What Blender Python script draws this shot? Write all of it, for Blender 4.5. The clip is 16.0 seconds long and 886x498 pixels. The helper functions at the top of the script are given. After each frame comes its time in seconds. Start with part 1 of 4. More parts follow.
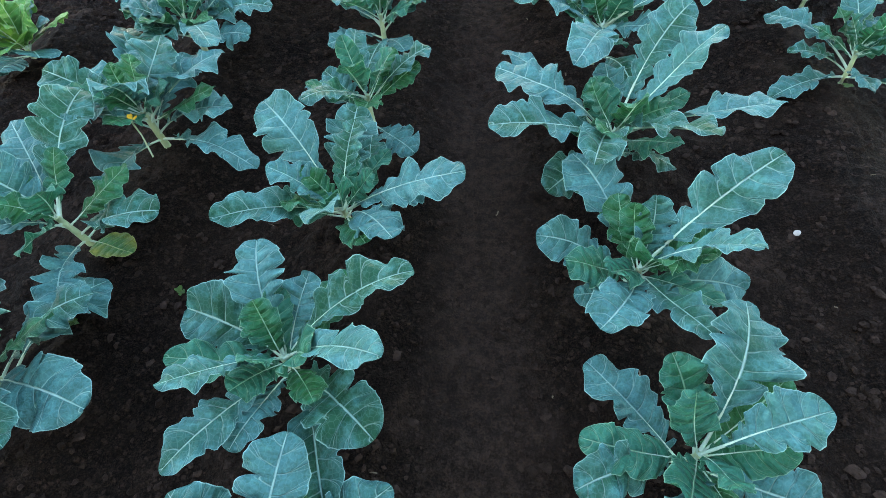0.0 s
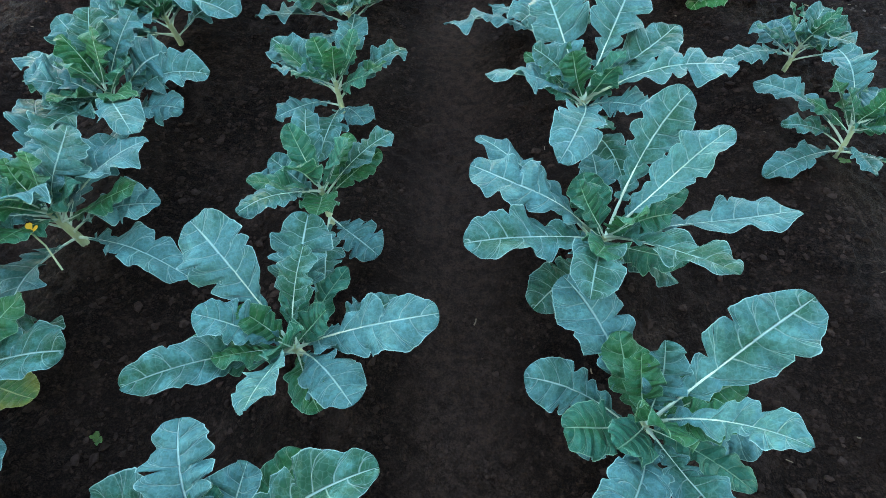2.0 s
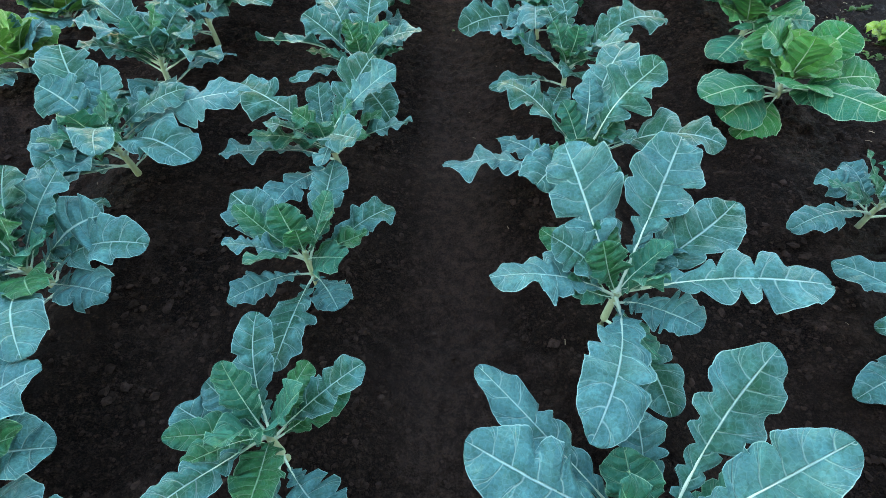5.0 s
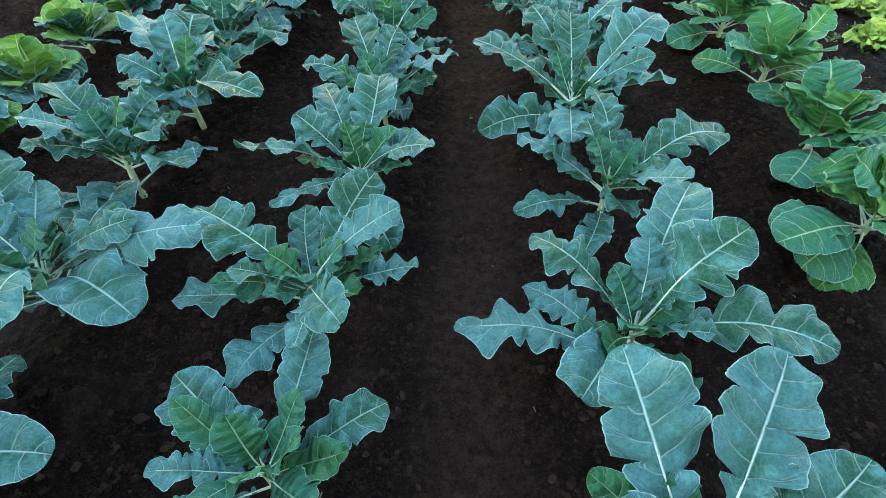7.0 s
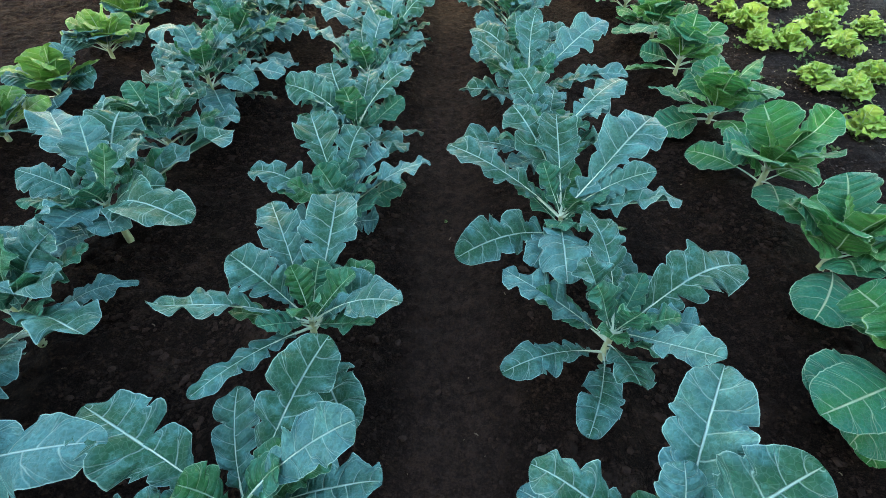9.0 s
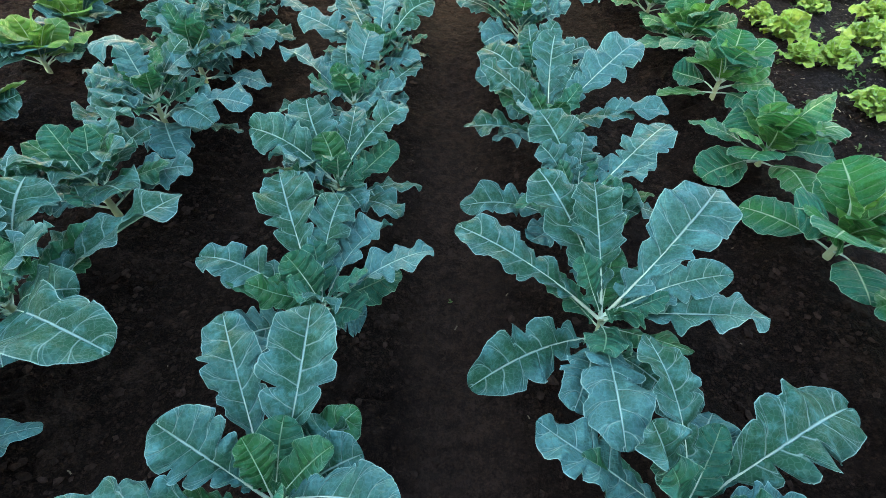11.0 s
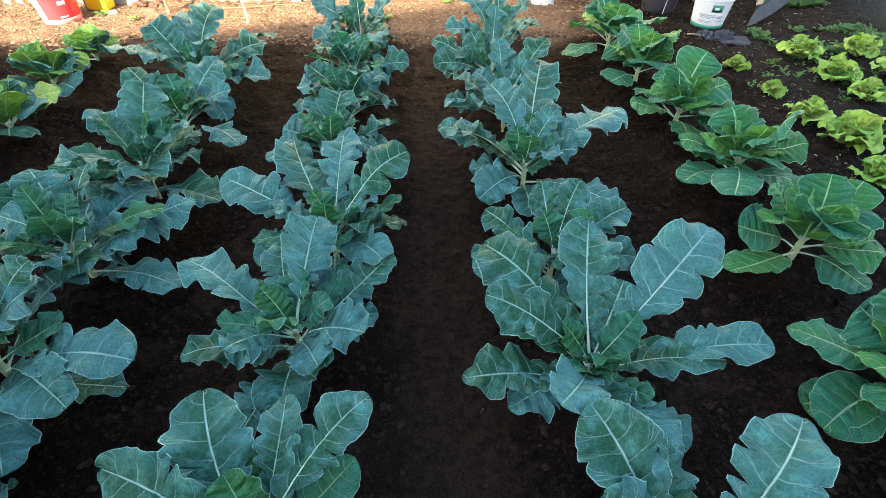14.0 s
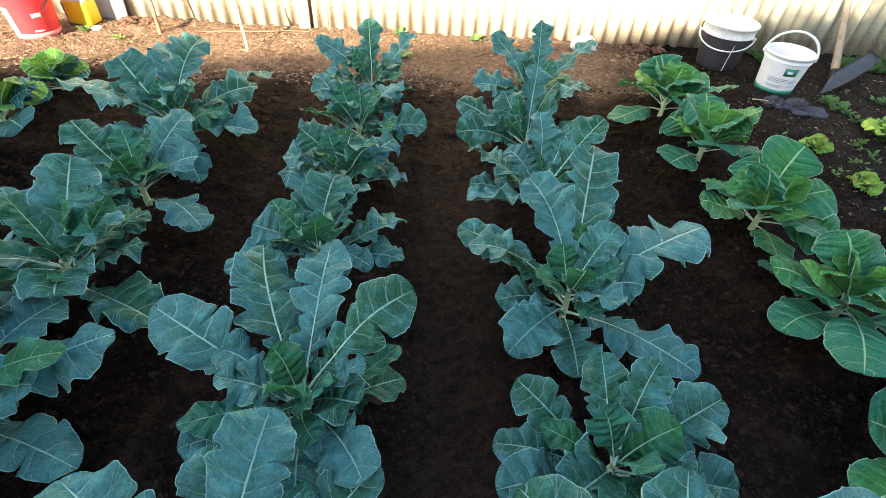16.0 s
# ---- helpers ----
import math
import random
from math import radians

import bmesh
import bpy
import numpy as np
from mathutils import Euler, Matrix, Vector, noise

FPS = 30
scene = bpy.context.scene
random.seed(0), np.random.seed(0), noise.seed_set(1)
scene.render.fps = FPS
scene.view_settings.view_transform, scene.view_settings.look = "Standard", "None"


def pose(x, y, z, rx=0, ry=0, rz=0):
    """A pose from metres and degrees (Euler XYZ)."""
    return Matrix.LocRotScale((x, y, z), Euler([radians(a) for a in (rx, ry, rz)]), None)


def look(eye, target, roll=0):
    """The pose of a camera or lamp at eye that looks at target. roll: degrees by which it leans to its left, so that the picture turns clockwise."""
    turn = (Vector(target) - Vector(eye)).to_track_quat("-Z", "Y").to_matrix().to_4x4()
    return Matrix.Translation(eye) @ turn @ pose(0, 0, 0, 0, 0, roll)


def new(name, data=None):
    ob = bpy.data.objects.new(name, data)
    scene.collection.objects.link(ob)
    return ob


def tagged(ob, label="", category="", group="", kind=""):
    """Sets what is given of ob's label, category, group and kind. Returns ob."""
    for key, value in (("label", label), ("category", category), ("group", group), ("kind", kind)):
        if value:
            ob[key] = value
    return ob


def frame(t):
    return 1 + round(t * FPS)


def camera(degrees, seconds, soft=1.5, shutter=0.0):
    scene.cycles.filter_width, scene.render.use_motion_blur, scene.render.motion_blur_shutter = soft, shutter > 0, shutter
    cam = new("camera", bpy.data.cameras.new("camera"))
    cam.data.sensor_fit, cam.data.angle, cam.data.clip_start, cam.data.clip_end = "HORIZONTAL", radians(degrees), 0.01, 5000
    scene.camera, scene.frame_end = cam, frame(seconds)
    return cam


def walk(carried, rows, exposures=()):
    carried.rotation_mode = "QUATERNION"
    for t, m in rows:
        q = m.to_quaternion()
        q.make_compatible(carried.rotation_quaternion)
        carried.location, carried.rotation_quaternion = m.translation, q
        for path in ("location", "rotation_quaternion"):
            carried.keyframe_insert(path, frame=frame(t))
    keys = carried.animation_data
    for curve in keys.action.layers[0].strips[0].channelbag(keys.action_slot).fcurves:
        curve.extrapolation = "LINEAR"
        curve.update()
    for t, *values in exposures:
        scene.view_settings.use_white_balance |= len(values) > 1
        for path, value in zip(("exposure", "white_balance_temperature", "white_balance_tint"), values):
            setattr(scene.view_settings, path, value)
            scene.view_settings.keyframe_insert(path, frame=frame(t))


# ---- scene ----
cam = camera(84.8, 16.0, soft=0.85)
PATH = [
    (0, (0.47, 0.26, 1.353), (0.292, 1.365, -0.304), -6.7),
    (0.5, (0.497, 0.398, 1.344), (0.328, 1.486, -0.326), -6.1),
    (1, (0.481, 0.491, 1.347), (0.34, 1.579, -0.325), -5.5),
    (1.5, (0.441, 0.603, 1.355), (0.356, 1.7, -0.315), -4.0),
    (2, (0.451, 0.674, 1.36), (0.396, 1.795, -0.295), -3.1),
    (2.5, (0.469, 0.714, 1.368), (0.43, 1.877, -0.259), -2.6),
    (3, (0.459, 0.738, 1.38), (0.442, 1.956, -0.206), -1.8),
    (3.5, (0.431, 0.767, 1.372), (0.424, 1.992, -0.21), -1.7),
    (4, (0.458, 0.935, 1.349), (0.396, 2.161, -0.23), -3.4),
    (4.5, (0.499, 1.137, 1.367), (0.412, 2.364, -0.21), -3.8),
    (7, (0.45, 1.913, 1.35), (0.333, 3.227, -0.154), -1.5),
    (7.5, (0.468, 1.965, 1.371), (0.342, 3.351, -0.065), -1.5),
    (8, (0.452, 2.1, 1.359), (0.385, 3.473, -0.094), -0.4),
    (8.5, (0.417, 2.267, 1.385), (0.42, 3.651, -0.059), 0.5),
    (9, (0.43, 2.409, 1.386), (0.413, 3.82, -0.031), 0.8),
    (11.5, (0.355, 3.061, 1.354), (0.389, 4.41, -0.122), 2.1),
    (12, (0.349, 3.152, 1.363), (0.399, 4.54, -0.076), 0.4),
    (12.5, (0.356, 3.344, 1.342), (0.386, 4.75, -0.08), -0.7),
    (13, (0.388, 3.594, 1.372), (0.358, 5.012, -0.038), -1.0),
    (13.5, (0.391, 3.84, 1.386), (0.396, 5.299, 0.017), -0.2),
    (14, (0.383, 4.029, 1.392), (0.45, 5.456, -0.008), 0.3),
    (14.5, (0.424, 4.226, 1.376), (0.379, 5.679, 0.003), -0.6),
    (15, (0.458, 4.361, 1.365), (0.312, 5.787, -0.03), -2.0),
    (15.5, (0.429, 4.531, 1.353), (0.338, 5.973, -0.03), -0.5),
    (16, (0.367, 4.706, 1.354), (0.409, 6.16, -0.019), 3.7),
]
EXPOSURES = [(0, 4.65, 7600, 10), (5, 4.6, 7600, 10), (9, 4.3, 7500, 10), (13, 4.1, 7300, 10), (16, 3.55, 7100, 10)]
walk(cam, [(t, look(eye, target, roll)) for t, eye, target, roll in PATH], EXPOSURES)

# ---- world, sun and exposure ----
SUN_AZ, SUN_EL = 206.0, 24.0      # compass of the sun seen from the bed (0 = +y, clockwise), and its height
world = bpy.data.worlds.new("sky")
scene.world = world
world.use_nodes = True
wn = world.node_tree.nodes
sky = wn.new("ShaderNodeTexSky")
sky.sky_type = "NISHITA"
sky.sun_disc = False
sky.sun_elevation, sky.sun_rotation = radians(SUN_EL), radians(SUN_AZ)
wn["Background"].inputs["Strength"].default_value = 0.06
world.node_tree.links.new(sky.outputs["Color"], wn["Background"].inputs["Color"])
az, el = radians(SUN_AZ), radians(SUN_EL)
toward_sun = Vector((math.sin(az) * math.cos(el), math.cos(az) * math.cos(el), math.sin(el)))
sun_data = bpy.data.lights.new("sun", "SUN")
sun_data.energy, sun_data.angle, sun_data.color = 2.9, radians(0.6), (1.0, 0.88, 0.69)
sun = new("sun", sun_data)
sun.matrix_world = look(toward_sun * 40, (0, 0, 0))

# ---- materials ----


def material(name):
    m = bpy.data.materials.new(name)
    m.use_nodes = True
    t = m.node_tree
    return m, t, t.nodes["Principled BSDF"]


def node(t, kind, **values):
    n = t.nodes.new("ShaderNode" + kind)
    for key, value in values.items():
        if key in n.inputs:
            n.inputs[key].default_value = value
    return n


def mathn(t, op, a, b=None, c=None, clamp=False):
    n = t.nodes.new("ShaderNodeMath")
    n.operation, n.use_clamp = op, clamp
    for i, v in enumerate((a, b, c)):
        if v is None:
            continue
        if isinstance(v, (int, float)):
            n.inputs[i].default_value = v
        else:
            t.links.new(v, n.inputs[i])
    return n.outputs[0]


def mix(t, fac, a, b, blend="MIX"):
    n = t.nodes.new("ShaderNodeMix")
    n.data_type, n.blend_type = "RGBA", blend
    for sock, v in ((n.inputs[0], fac), (n.inputs[6], a), (n.inputs[7], b)):
        if isinstance(v, (int, float)):
            sock.default_value = v
        elif isinstance(v, tuple):
            sock.default_value = (*v, 1)
        else:
            t.links.new(v, sock)
    return n.outputs[2]


def noise_tex(t, scale, detail=4, rough=0.55, vec=None, distort=0.0):
    n = node(t, "TexNoise", Scale=scale, Detail=detail, Roughness=rough, Distortion=distort)
    if vec is None:
        vec = t.nodes.new("ShaderNodeTexCoord").outputs["Object"]
    t.links.new(vec, n.inputs["Vector"])
    return n.outputs["Fac"]


def ramp(t, fac, lo, hi):
    n = node(t, "MapRange", **{"From Min": lo, "From Max": hi})
    n.interpolation_type = "SMOOTHSTEP"
    t.links.new(fac, n.inputs["Value"])
    return n.outputs[0]


def bump(t, bsdf, height, strength, distance=0.01):
    n = node(t, "Bump", Strength=strength, Distance=distance)
    t.links.new(height, n.inputs["Height"])
    t.links.new(n.outputs[0], bsdf.inputs["Normal"])


def leaf_material(name, blue, green, vein, pitch=7.0, vein_amount=0.72, rough=0.47, wax=0.0, patch=1.0):
    """Waxy leaf: blue bloom over green in soft patches, thin pale side veins along the leaf's own map, fine netting and some translucence."""
    m, t, b = material(name)
    uv = t.nodes.new("ShaderNodeUVMap").outputs[0]
    sep = t.nodes.new("ShaderNodeSeparateXYZ")
    t.links.new(uv, sep.inputs[0])
    u, v = sep.outputs[0], sep.outputs[1]
    av = mathn(t, "ABSOLUTE", v)
    info = t.nodes.new("ShaderNodeObjectInfo").outputs["Random"]
    # side veins, a little bent and forking towards the margin
    side = mathn(t, "MULTIPLY", mathn(t, "GREATER_THAN", v, 0.0), 0.43)
    run = mathn(t, "ADD", mathn(t, "MULTIPLY", mathn(t, "SUBTRACT", u, mathn(t, "MULTIPLY", mathn(t, "POWER", av, 1.6), 0.10)), pitch), side)
    run = mathn(t, "ADD", run, mathn(t, "MULTIPLY", noise_tex(t, 9, 2), 0.70))
    tri = mathn(t, "ABSOLUTE", mathn(t, "SUBTRACT", mathn(t, "FRACT", run), 0.5))
    line = mathn(t, "SUBTRACT", 1.0, ramp_by(t, tri, mathn(t, "MULTIPLY_ADD", av, -0.040, 0.066)))
    fork = mathn(t, "ABSOLUTE", mathn(t, "SUBTRACT", tri, mathn(t, "MULTIPLY", mathn(t, "SUBTRACT", av, 0.38), 0.42)))
    fork = mathn(t, "MULTIPLY", mathn(t, "SUBTRACT", 1.0, ramp(t, fork, 0.0, 0.040)), ramp(t, av, 0.38, 0.46))
    mid = mathn(t, "SUBTRACT", 1.0, ramp(t, av, 0.012, 0.050))
    cells = node(t, "TexVoronoi", Scale=75.0)
    cells.feature = "DISTANCE_TO_EDGE"
    t.links.new(t.nodes.new("ShaderNodeTexCoord").outputs["Object"], cells.inputs["Vector"])
    net = mathn(t, "SUBTRACT", 1.0, ramp(t, cells.outputs["Distance"], 0.0, 0.10))
    # bloom: each leaf its own share of blue, more of it towards the margin
    bloom = mathn(t, "ADD", mathn(t, "MULTIPLY", info, 0.80), mathn(t, "MULTIPLY_ADD", noise_tex(t, 9, 3), 0.9, mathn(t, "MULTIPLY_ADD", av, 0.42, -0.16)))
    bloom = ramp(t, bloom, 0.45, 1.15)
    base = mix(t, bloom, green, blue)
    # brighter blue patches painted in as highlights, at random over the blade
    highlight = ramp(t, noise_tex(t, 20, 5, 0.62), 0.46, 0.74)
    base = mix(t, mathn(t, "MULTIPLY", highlight, 0.62 * patch), base, tuple(min(1, c * 1.85 + 0.008) for c in blue))
    fleck = ramp(t, noise_tex(t, 120, 3), 0.40, 0.72)
    base = mix(t, mathn(t, "MULTIPLY", fleck, 0.38), base, tuple(c * 0.62 for c in green))
    base = mix(t, mathn(t, "MULTIPLY", net, 0.06), base, vein)
    # edge highlight painted as a pale rim, in the vein colour
    base = mix(t, mathn(t, "MULTIPLY", ramp(t, av, 0.955, 1.0), 0.60), base, vein)
    both = mathn(t, "MAXIMUM", mathn(t, "MAXIMUM", mathn(t, "MULTIPLY", line, vein_amount * 0.60), mathn(t, "MULTIPLY", fork, vein_amount * 0.26)), mathn(t, "MULTIPLY", mid, vein_amount))
    base = mix(t, both, base, vein)
    t.links.new(base, b.inputs["Base Color"])
    t.links.new(mathn(t, "MULTIPLY_ADD", highlight, 0.14, rough - 0.05), b.inputs["Roughness"])
    b.inputs["Specular IOR Level"].default_value = 0.13
    b.inputs["Sheen Weight"].default_value = wax
    b.inputs["Sheen Roughness"].default_value = 0.45
    b.inputs["Sheen Tint"].default_value = (0.75, 0.90, 1.0, 1)
    # the blade swells between its veins
    height = mathn(t, "ADD", mathn(t, "MULTIPLY", tri, 0.7), mathn(t, "MULTIPLY", noise_tex(t, 42, 3), 0.75))
    height = mathn(t, "SUBTRACT", height, mathn(t, "MULTIPLY_ADD", net, 0.04, mathn(t, "MULTIPLY", both, 0.45)))
    bump(t, b, height, 1.0, 0.014)
    trans = node(t, "BsdfTranslucent")
    t.links.new(mix(t, 0.5, base, tuple(min(1, c * 2.6) for c in green)), trans.inputs["Color"])
    add = node(t, "MixShader", Fac=0.13)
    t.links.new(b.outputs[0], add.inputs[1])
    t.links.new(trans.outputs[0], add.inputs[2])
    t.links.new(add.outputs[0], t.nodes["Material Output"].inputs["Surface"])
    return m


def ramp_by(t, value, width):
    """0 at nothing, 1 from the given width on."""
    n = node(t, "MapRange", **{"From Min": 0.0})
    n.interpolation_type = "SMOOTHSTEP"
    t.links.new(value, n.inputs["Value"])
    t.links.new(width, n.inputs["From Max"])
    return n.outputs[0]


def plain_material(name, colour, rough=0.6, dark=0.6, scale=20, amount=0.5, relief=0.3, distance=0.003, metal=0.0, gloss=0.5, island=0.0):
    """A surface with stains at two scales and a fine relief."""
    m, t, b = material(name)
    f = ramp(t, noise_tex(t, scale, 6, 0.6), 0.35, 0.7)
    base = mix(t, mathn(t, "MULTIPLY", f, amount), colour, tuple(c * dark for c in colour))
    g = ramp(t, noise_tex(t, scale * 7, 3), 0.4, 0.7)
    base = mix(t, mathn(t, "MULTIPLY", g, amount * 0.4), base, tuple(min(1, c * 1.25) for c in colour))
    if island:
        piece = t.nodes.new("ShaderNodeNewGeometry").outputs["Random Per Island"]
        base = mix(t, mathn(t, "MULTIPLY", piece, island), base, tuple(c * 0.22 for c in colour))
    t.links.new(base, b.inputs["Base Color"])
    t.links.new(mathn(t, "MULTIPLY_ADD", f, 0.15, rough - 0.07), b.inputs["Roughness"])
    b.inputs["Metallic"].default_value = metal
    b.inputs["Specular IOR Level"].default_value = gloss
    bump(t, b, mathn(t, "MULTIPLY_ADD", g, 0.4, f), relief, distance)
    return m


def soil_material():
    """Dark crumbly garden soil in the bed, paler dry mulch along the fence and greyer earth beside the bed."""
    m, t, b = material("soil")
    co = t.nodes.new("ShaderNodeTexCoord").outputs["Object"]
    sep = t.nodes.new("ShaderNodeSeparateXYZ")
    t.links.new(co, sep.inputs[0])
    n1, n2, n3 = noise_tex(t, 3.0, 5), noise_tex(t, 30, 6, 0.65), noise_tex(t, 160, 4, 0.65)
    warp = node(t, "VectorMath")
    warp.operation = "MULTIPLY_ADD"
    warp.inputs[1].default_value = (0.02, 0.02, 0.02)
    fine = node(t, "TexNoise", Scale=45.0, Detail=2.0)
    t.links.new(co, fine.inputs["Vector"])
    t.links.new(fine.outputs["Color"], warp.inputs[0])
    t.links.new(co, warp.inputs[2])
    grains = []
    for scale in (75.0, 190.0):
        v = node(t, "TexVoronoi", Scale=scale)
        t.links.new(warp.outputs[0], v.inputs["Vector"])
        grains.append(v)
    pick = t.nodes.new("ShaderNodeSeparateColor")
    t.links.new(grains[0].outputs["Color"], pick.inputs[0])
    big = mathn(t, "MULTIPLY", mathn(t, "SUBTRACT", 1.0, ramp(t, grains[0].outputs["Distance"], 0.15, 0.75)), ramp(t, pick.outputs[0], 0.35, 0.8))
    small = mathn(t, "SUBTRACT", 1.0, ramp(t, grains[1].outputs["Distance"], 0.10, 0.70))
    loose = mathn(t, "MULTIPLY_ADD", ramp(t, n2, 0.38, 0.66), 0.85, 0.15)
    crumb = mathn(t, "MULTIPLY", mathn(t, "MULTIPLY_ADD", small, 0.45, mathn(t, "MULTIPLY", big, 0.75)), loose)
    base = mix(t, ramp(t, n1, 0.35, 0.7), (0.0032, 0.0021, 0.0016), (0.0095, 0.0060, 0.0045))
    base = mix(t, mathn(t, "MULTIPLY", ramp(t, n3, 0.46, 0.75), 0.6), base, (0.0320, 0.0205, 0.0155))
    base = mix(t, mathn(t, "MULTIPLY", crumb, 0.70), base, (0.0820, 0.0530, 0.0400))
    band = mathn(t, "ABSOLUTE", mathn(t, "SUBTRACT", mathn(t, "MULTIPLY_ADD", n1, 0.16, sep.outputs[0]), 0.54))
    trodden = mathn(t, "SUBTRACT", 1.0, ramp(t, band, 0.06, 0.24))
    dry_path = mathn(t, "MAXIMUM", ramp(t, noise_tex(t, 5.5, 4, 0.6), 0.50, 0.72), mathn(t, "MULTIPLY", trodden, mathn(t, "MULTIPLY_ADD", n2, 1.0, 0.35)))
    path = mix(t, ramp(t, mathn(t, "MULTIPLY_ADD", n3, 0.5, mathn(t, "MULTIPLY", n2, 0.5)), 0.38, 0.62), (0.0150, 0.0098, 0.0076), (0.0610, 0.0400, 0.0306))
    base = mix(t, mathn(t, "MULTIPLY", dry_path, 0.80), base, path)
    wob = mathn(t, "MULTIPLY_ADD", n1, 0.9, -0.45)
    edge = mathn(t, "SUBTRACT", 1.0, ramp(t, mathn(t, "ADD", sep.outputs[0], wob), 1.2, 2.1))
    far = mathn(t, "MULTIPLY", ramp(t, mathn(t, "ADD", sep.outputs[1], wob), 7.50, 7.85), edge)
    dry = mix(t, ramp(t, n2, 0.35, 0.65), (0.13, 0.080, 0.055), (0.24, 0.165, 0.115))
    dry = mix(t, ramp(t, n3, 0.5, 0.72), dry, (0.05, 0.030, 0.022))
    side = ramp(t, mathn(t, "ADD", sep.outputs[0], wob), 2.15, 2.75)
    grey = mix(t, mathn(t, "MULTIPLY", crumb, 1.0), (0.016, 0.013, 0.0115), (0.085, 0.073, 0.064))
    base = mix(t, side, base, grey)
    base = mix(t, far, base, dry)
    t.links.new(base, b.inputs["Base Color"])
    b.inputs["Roughness"].default_value = 0.85
    b.inputs["Specular IOR Level"].default_value = 0.05
    bump(t, b, mathn(t, "ADD", mathn(t, "MULTIPLY_ADD", n3, 0.25, mathn(t, "MULTIPLY", n2, 0.9)), mathn(t, "MULTIPLY", crumb, 0.7)), 1.0, 0.026)
    return m


SOIL = soil_material()
CLOD = plain_material("soil clods", (0.0520, 0.0340, 0.0260), 0.9, 0.30, 60, 0.9, 0.8, gloss=0.05, island=0.8)
BROCCOLI = leaf_material("broccoli leaf", (0.050, 0.182, 0.176), (0.012, 0.084, 0.042), (0.44, 0.72, 0.64))
BROCCOLI_YOUNG = leaf_material("young broccoli leaf", (0.019, 0.132, 0.088), (0.018, 0.118, 0.036), (0.36, 0.62, 0.40), rough=0.44)
YELLOWED = leaf_material("yellowed leaf", (0.260, 0.245, 0.045), (0.045, 0.190, 0.070), (0.50, 0.62, 0.30))
CABBAGE = leaf_material("cabbage leaf", (0.016, 0.150, 0.092), (0.025, 0.170, 0.038), (0.52, 0.72, 0.46), pitch=5.6, patch=0.6)
CABBAGE_HEART = leaf_material("cabbage heart leaf", (0.036, 0.200, 0.064), (0.085, 0.270, 0.045), (0.50, 0.66, 0.36), pitch=5.6, patch=0.6)
LIME_HEART = leaf_material("lime heart leaf", (0.058, 0.205, 0.048), (0.130, 0.290, 0.044), (0.56, 0.70, 0.34), pitch=5.6, patch=0.6)
LETTUCE = leaf_material("lettuce leaf", (0.15, 0.34, 0.045), (0.35, 0.50, 0.085), (0.58, 0.70, 0.34), pitch=5.0, vein_amount=0.35, wax=0.1)
WEED = leaf_material("weed leaf", (0.06, 0.17, 0.05), (0.13, 0.28, 0.06), (0.30, 0.42, 0.18), vein_amount=0.3, wax=0.05)
STALK = plain_material("pale green stalk", (0.42, 0.52, 0.30), 0.45, 0.7, 40, 0.6, 0.2, 0.002)
RIB = plain_material("pale leaf rib", (0.46, 0.62, 0.48), 0.45, 0.75, 40, 0.5, 0.2, 0.002)


def fence_material():
    m, t, b = material("cream fence sheet")
    co = t.nodes.new("ShaderNodeTexCoord").outputs["Object"]
    sep = t.nodes.new("ShaderNodeSeparateXYZ")
    t.links.new(co, sep.inputs[0])
    stretch = node(t, "Mapping", Scale=(9.0, 9.0, 1.1))
    t.links.new(co, stretch.inputs[0])
    streak = noise_tex(t, 1.6, 6, 0.6, stretch.outputs[0])
    spots = noise_tex(t, 45, 5, 0.6)
    base = mix(t, ramp(t, noise_tex(t, 1.3, 4), 0.35, 0.7), (0.70, 0.65, 0.52), (0.80, 0.77, 0.67))
    base = mix(t, mathn(t, "MULTIPLY", ramp(t, streak, 0.48, 0.72), 0.65), base, (0.34, 0.30, 0.20))
    base = mix(t, mathn(t, "MULTIPLY", ramp(t, spots, 0.58, 0.72), 0.5), base, (0.26, 0.25, 0.19))
    low = mathn(t, "SUBTRACT", 1.0, ramp(t, mathn(t, "MULTIPLY_ADD", spots, -0.25, sep.outputs[2]), -0.08, 0.10))
    base = mix(t, mathn(t, "MULTIPLY", low, 0.6), base, (0.22, 0.15, 0.10))
    t.links.new(base, b.inputs["Base Color"])
    b.inputs["Roughness"].default_value = 0.7
    bump(t, b, mathn(t, "MULTIPLY_ADD", streak, 0.5, spots), 0.3, 0.004)
    return m


FENCE = fence_material()

# ---- building blocks ----


def mesh_from(name, verts, faces, mat, uvs=None, smooth=True):
    me = bpy.data.meshes.new(name)
    me.from_pydata([tuple(v) for v in verts], [], [tuple(f) for f in faces])
    if uvs is not None:
        layer = me.uv_layers.new(name="map")
        idx = np.empty(len(me.loops), dtype=np.int32)
        me.loops.foreach_get("vertex_index", idx)
        layer.data.foreach_set("uv", np.asarray(uvs, dtype=np.float32)[idx].ravel())
    if smooth:
        me.polygons.foreach_set("use_smooth", [True] * len(me.polygons))
    me.materials.append(mat)
    me.update()
    return me


def part(name, me, parent, label=""):
    ob = new(name, me)
    ob.parent = parent
    return tagged(ob, label)


def root(name, x, y, z, label, category, group="", turn=0.0):
    ob = new(name)
    ob.empty_display_size = 0.05
    ob.matrix_world = pose(x, y, z, 0, 0, turn)
    return tagged(ob, label, category, group)


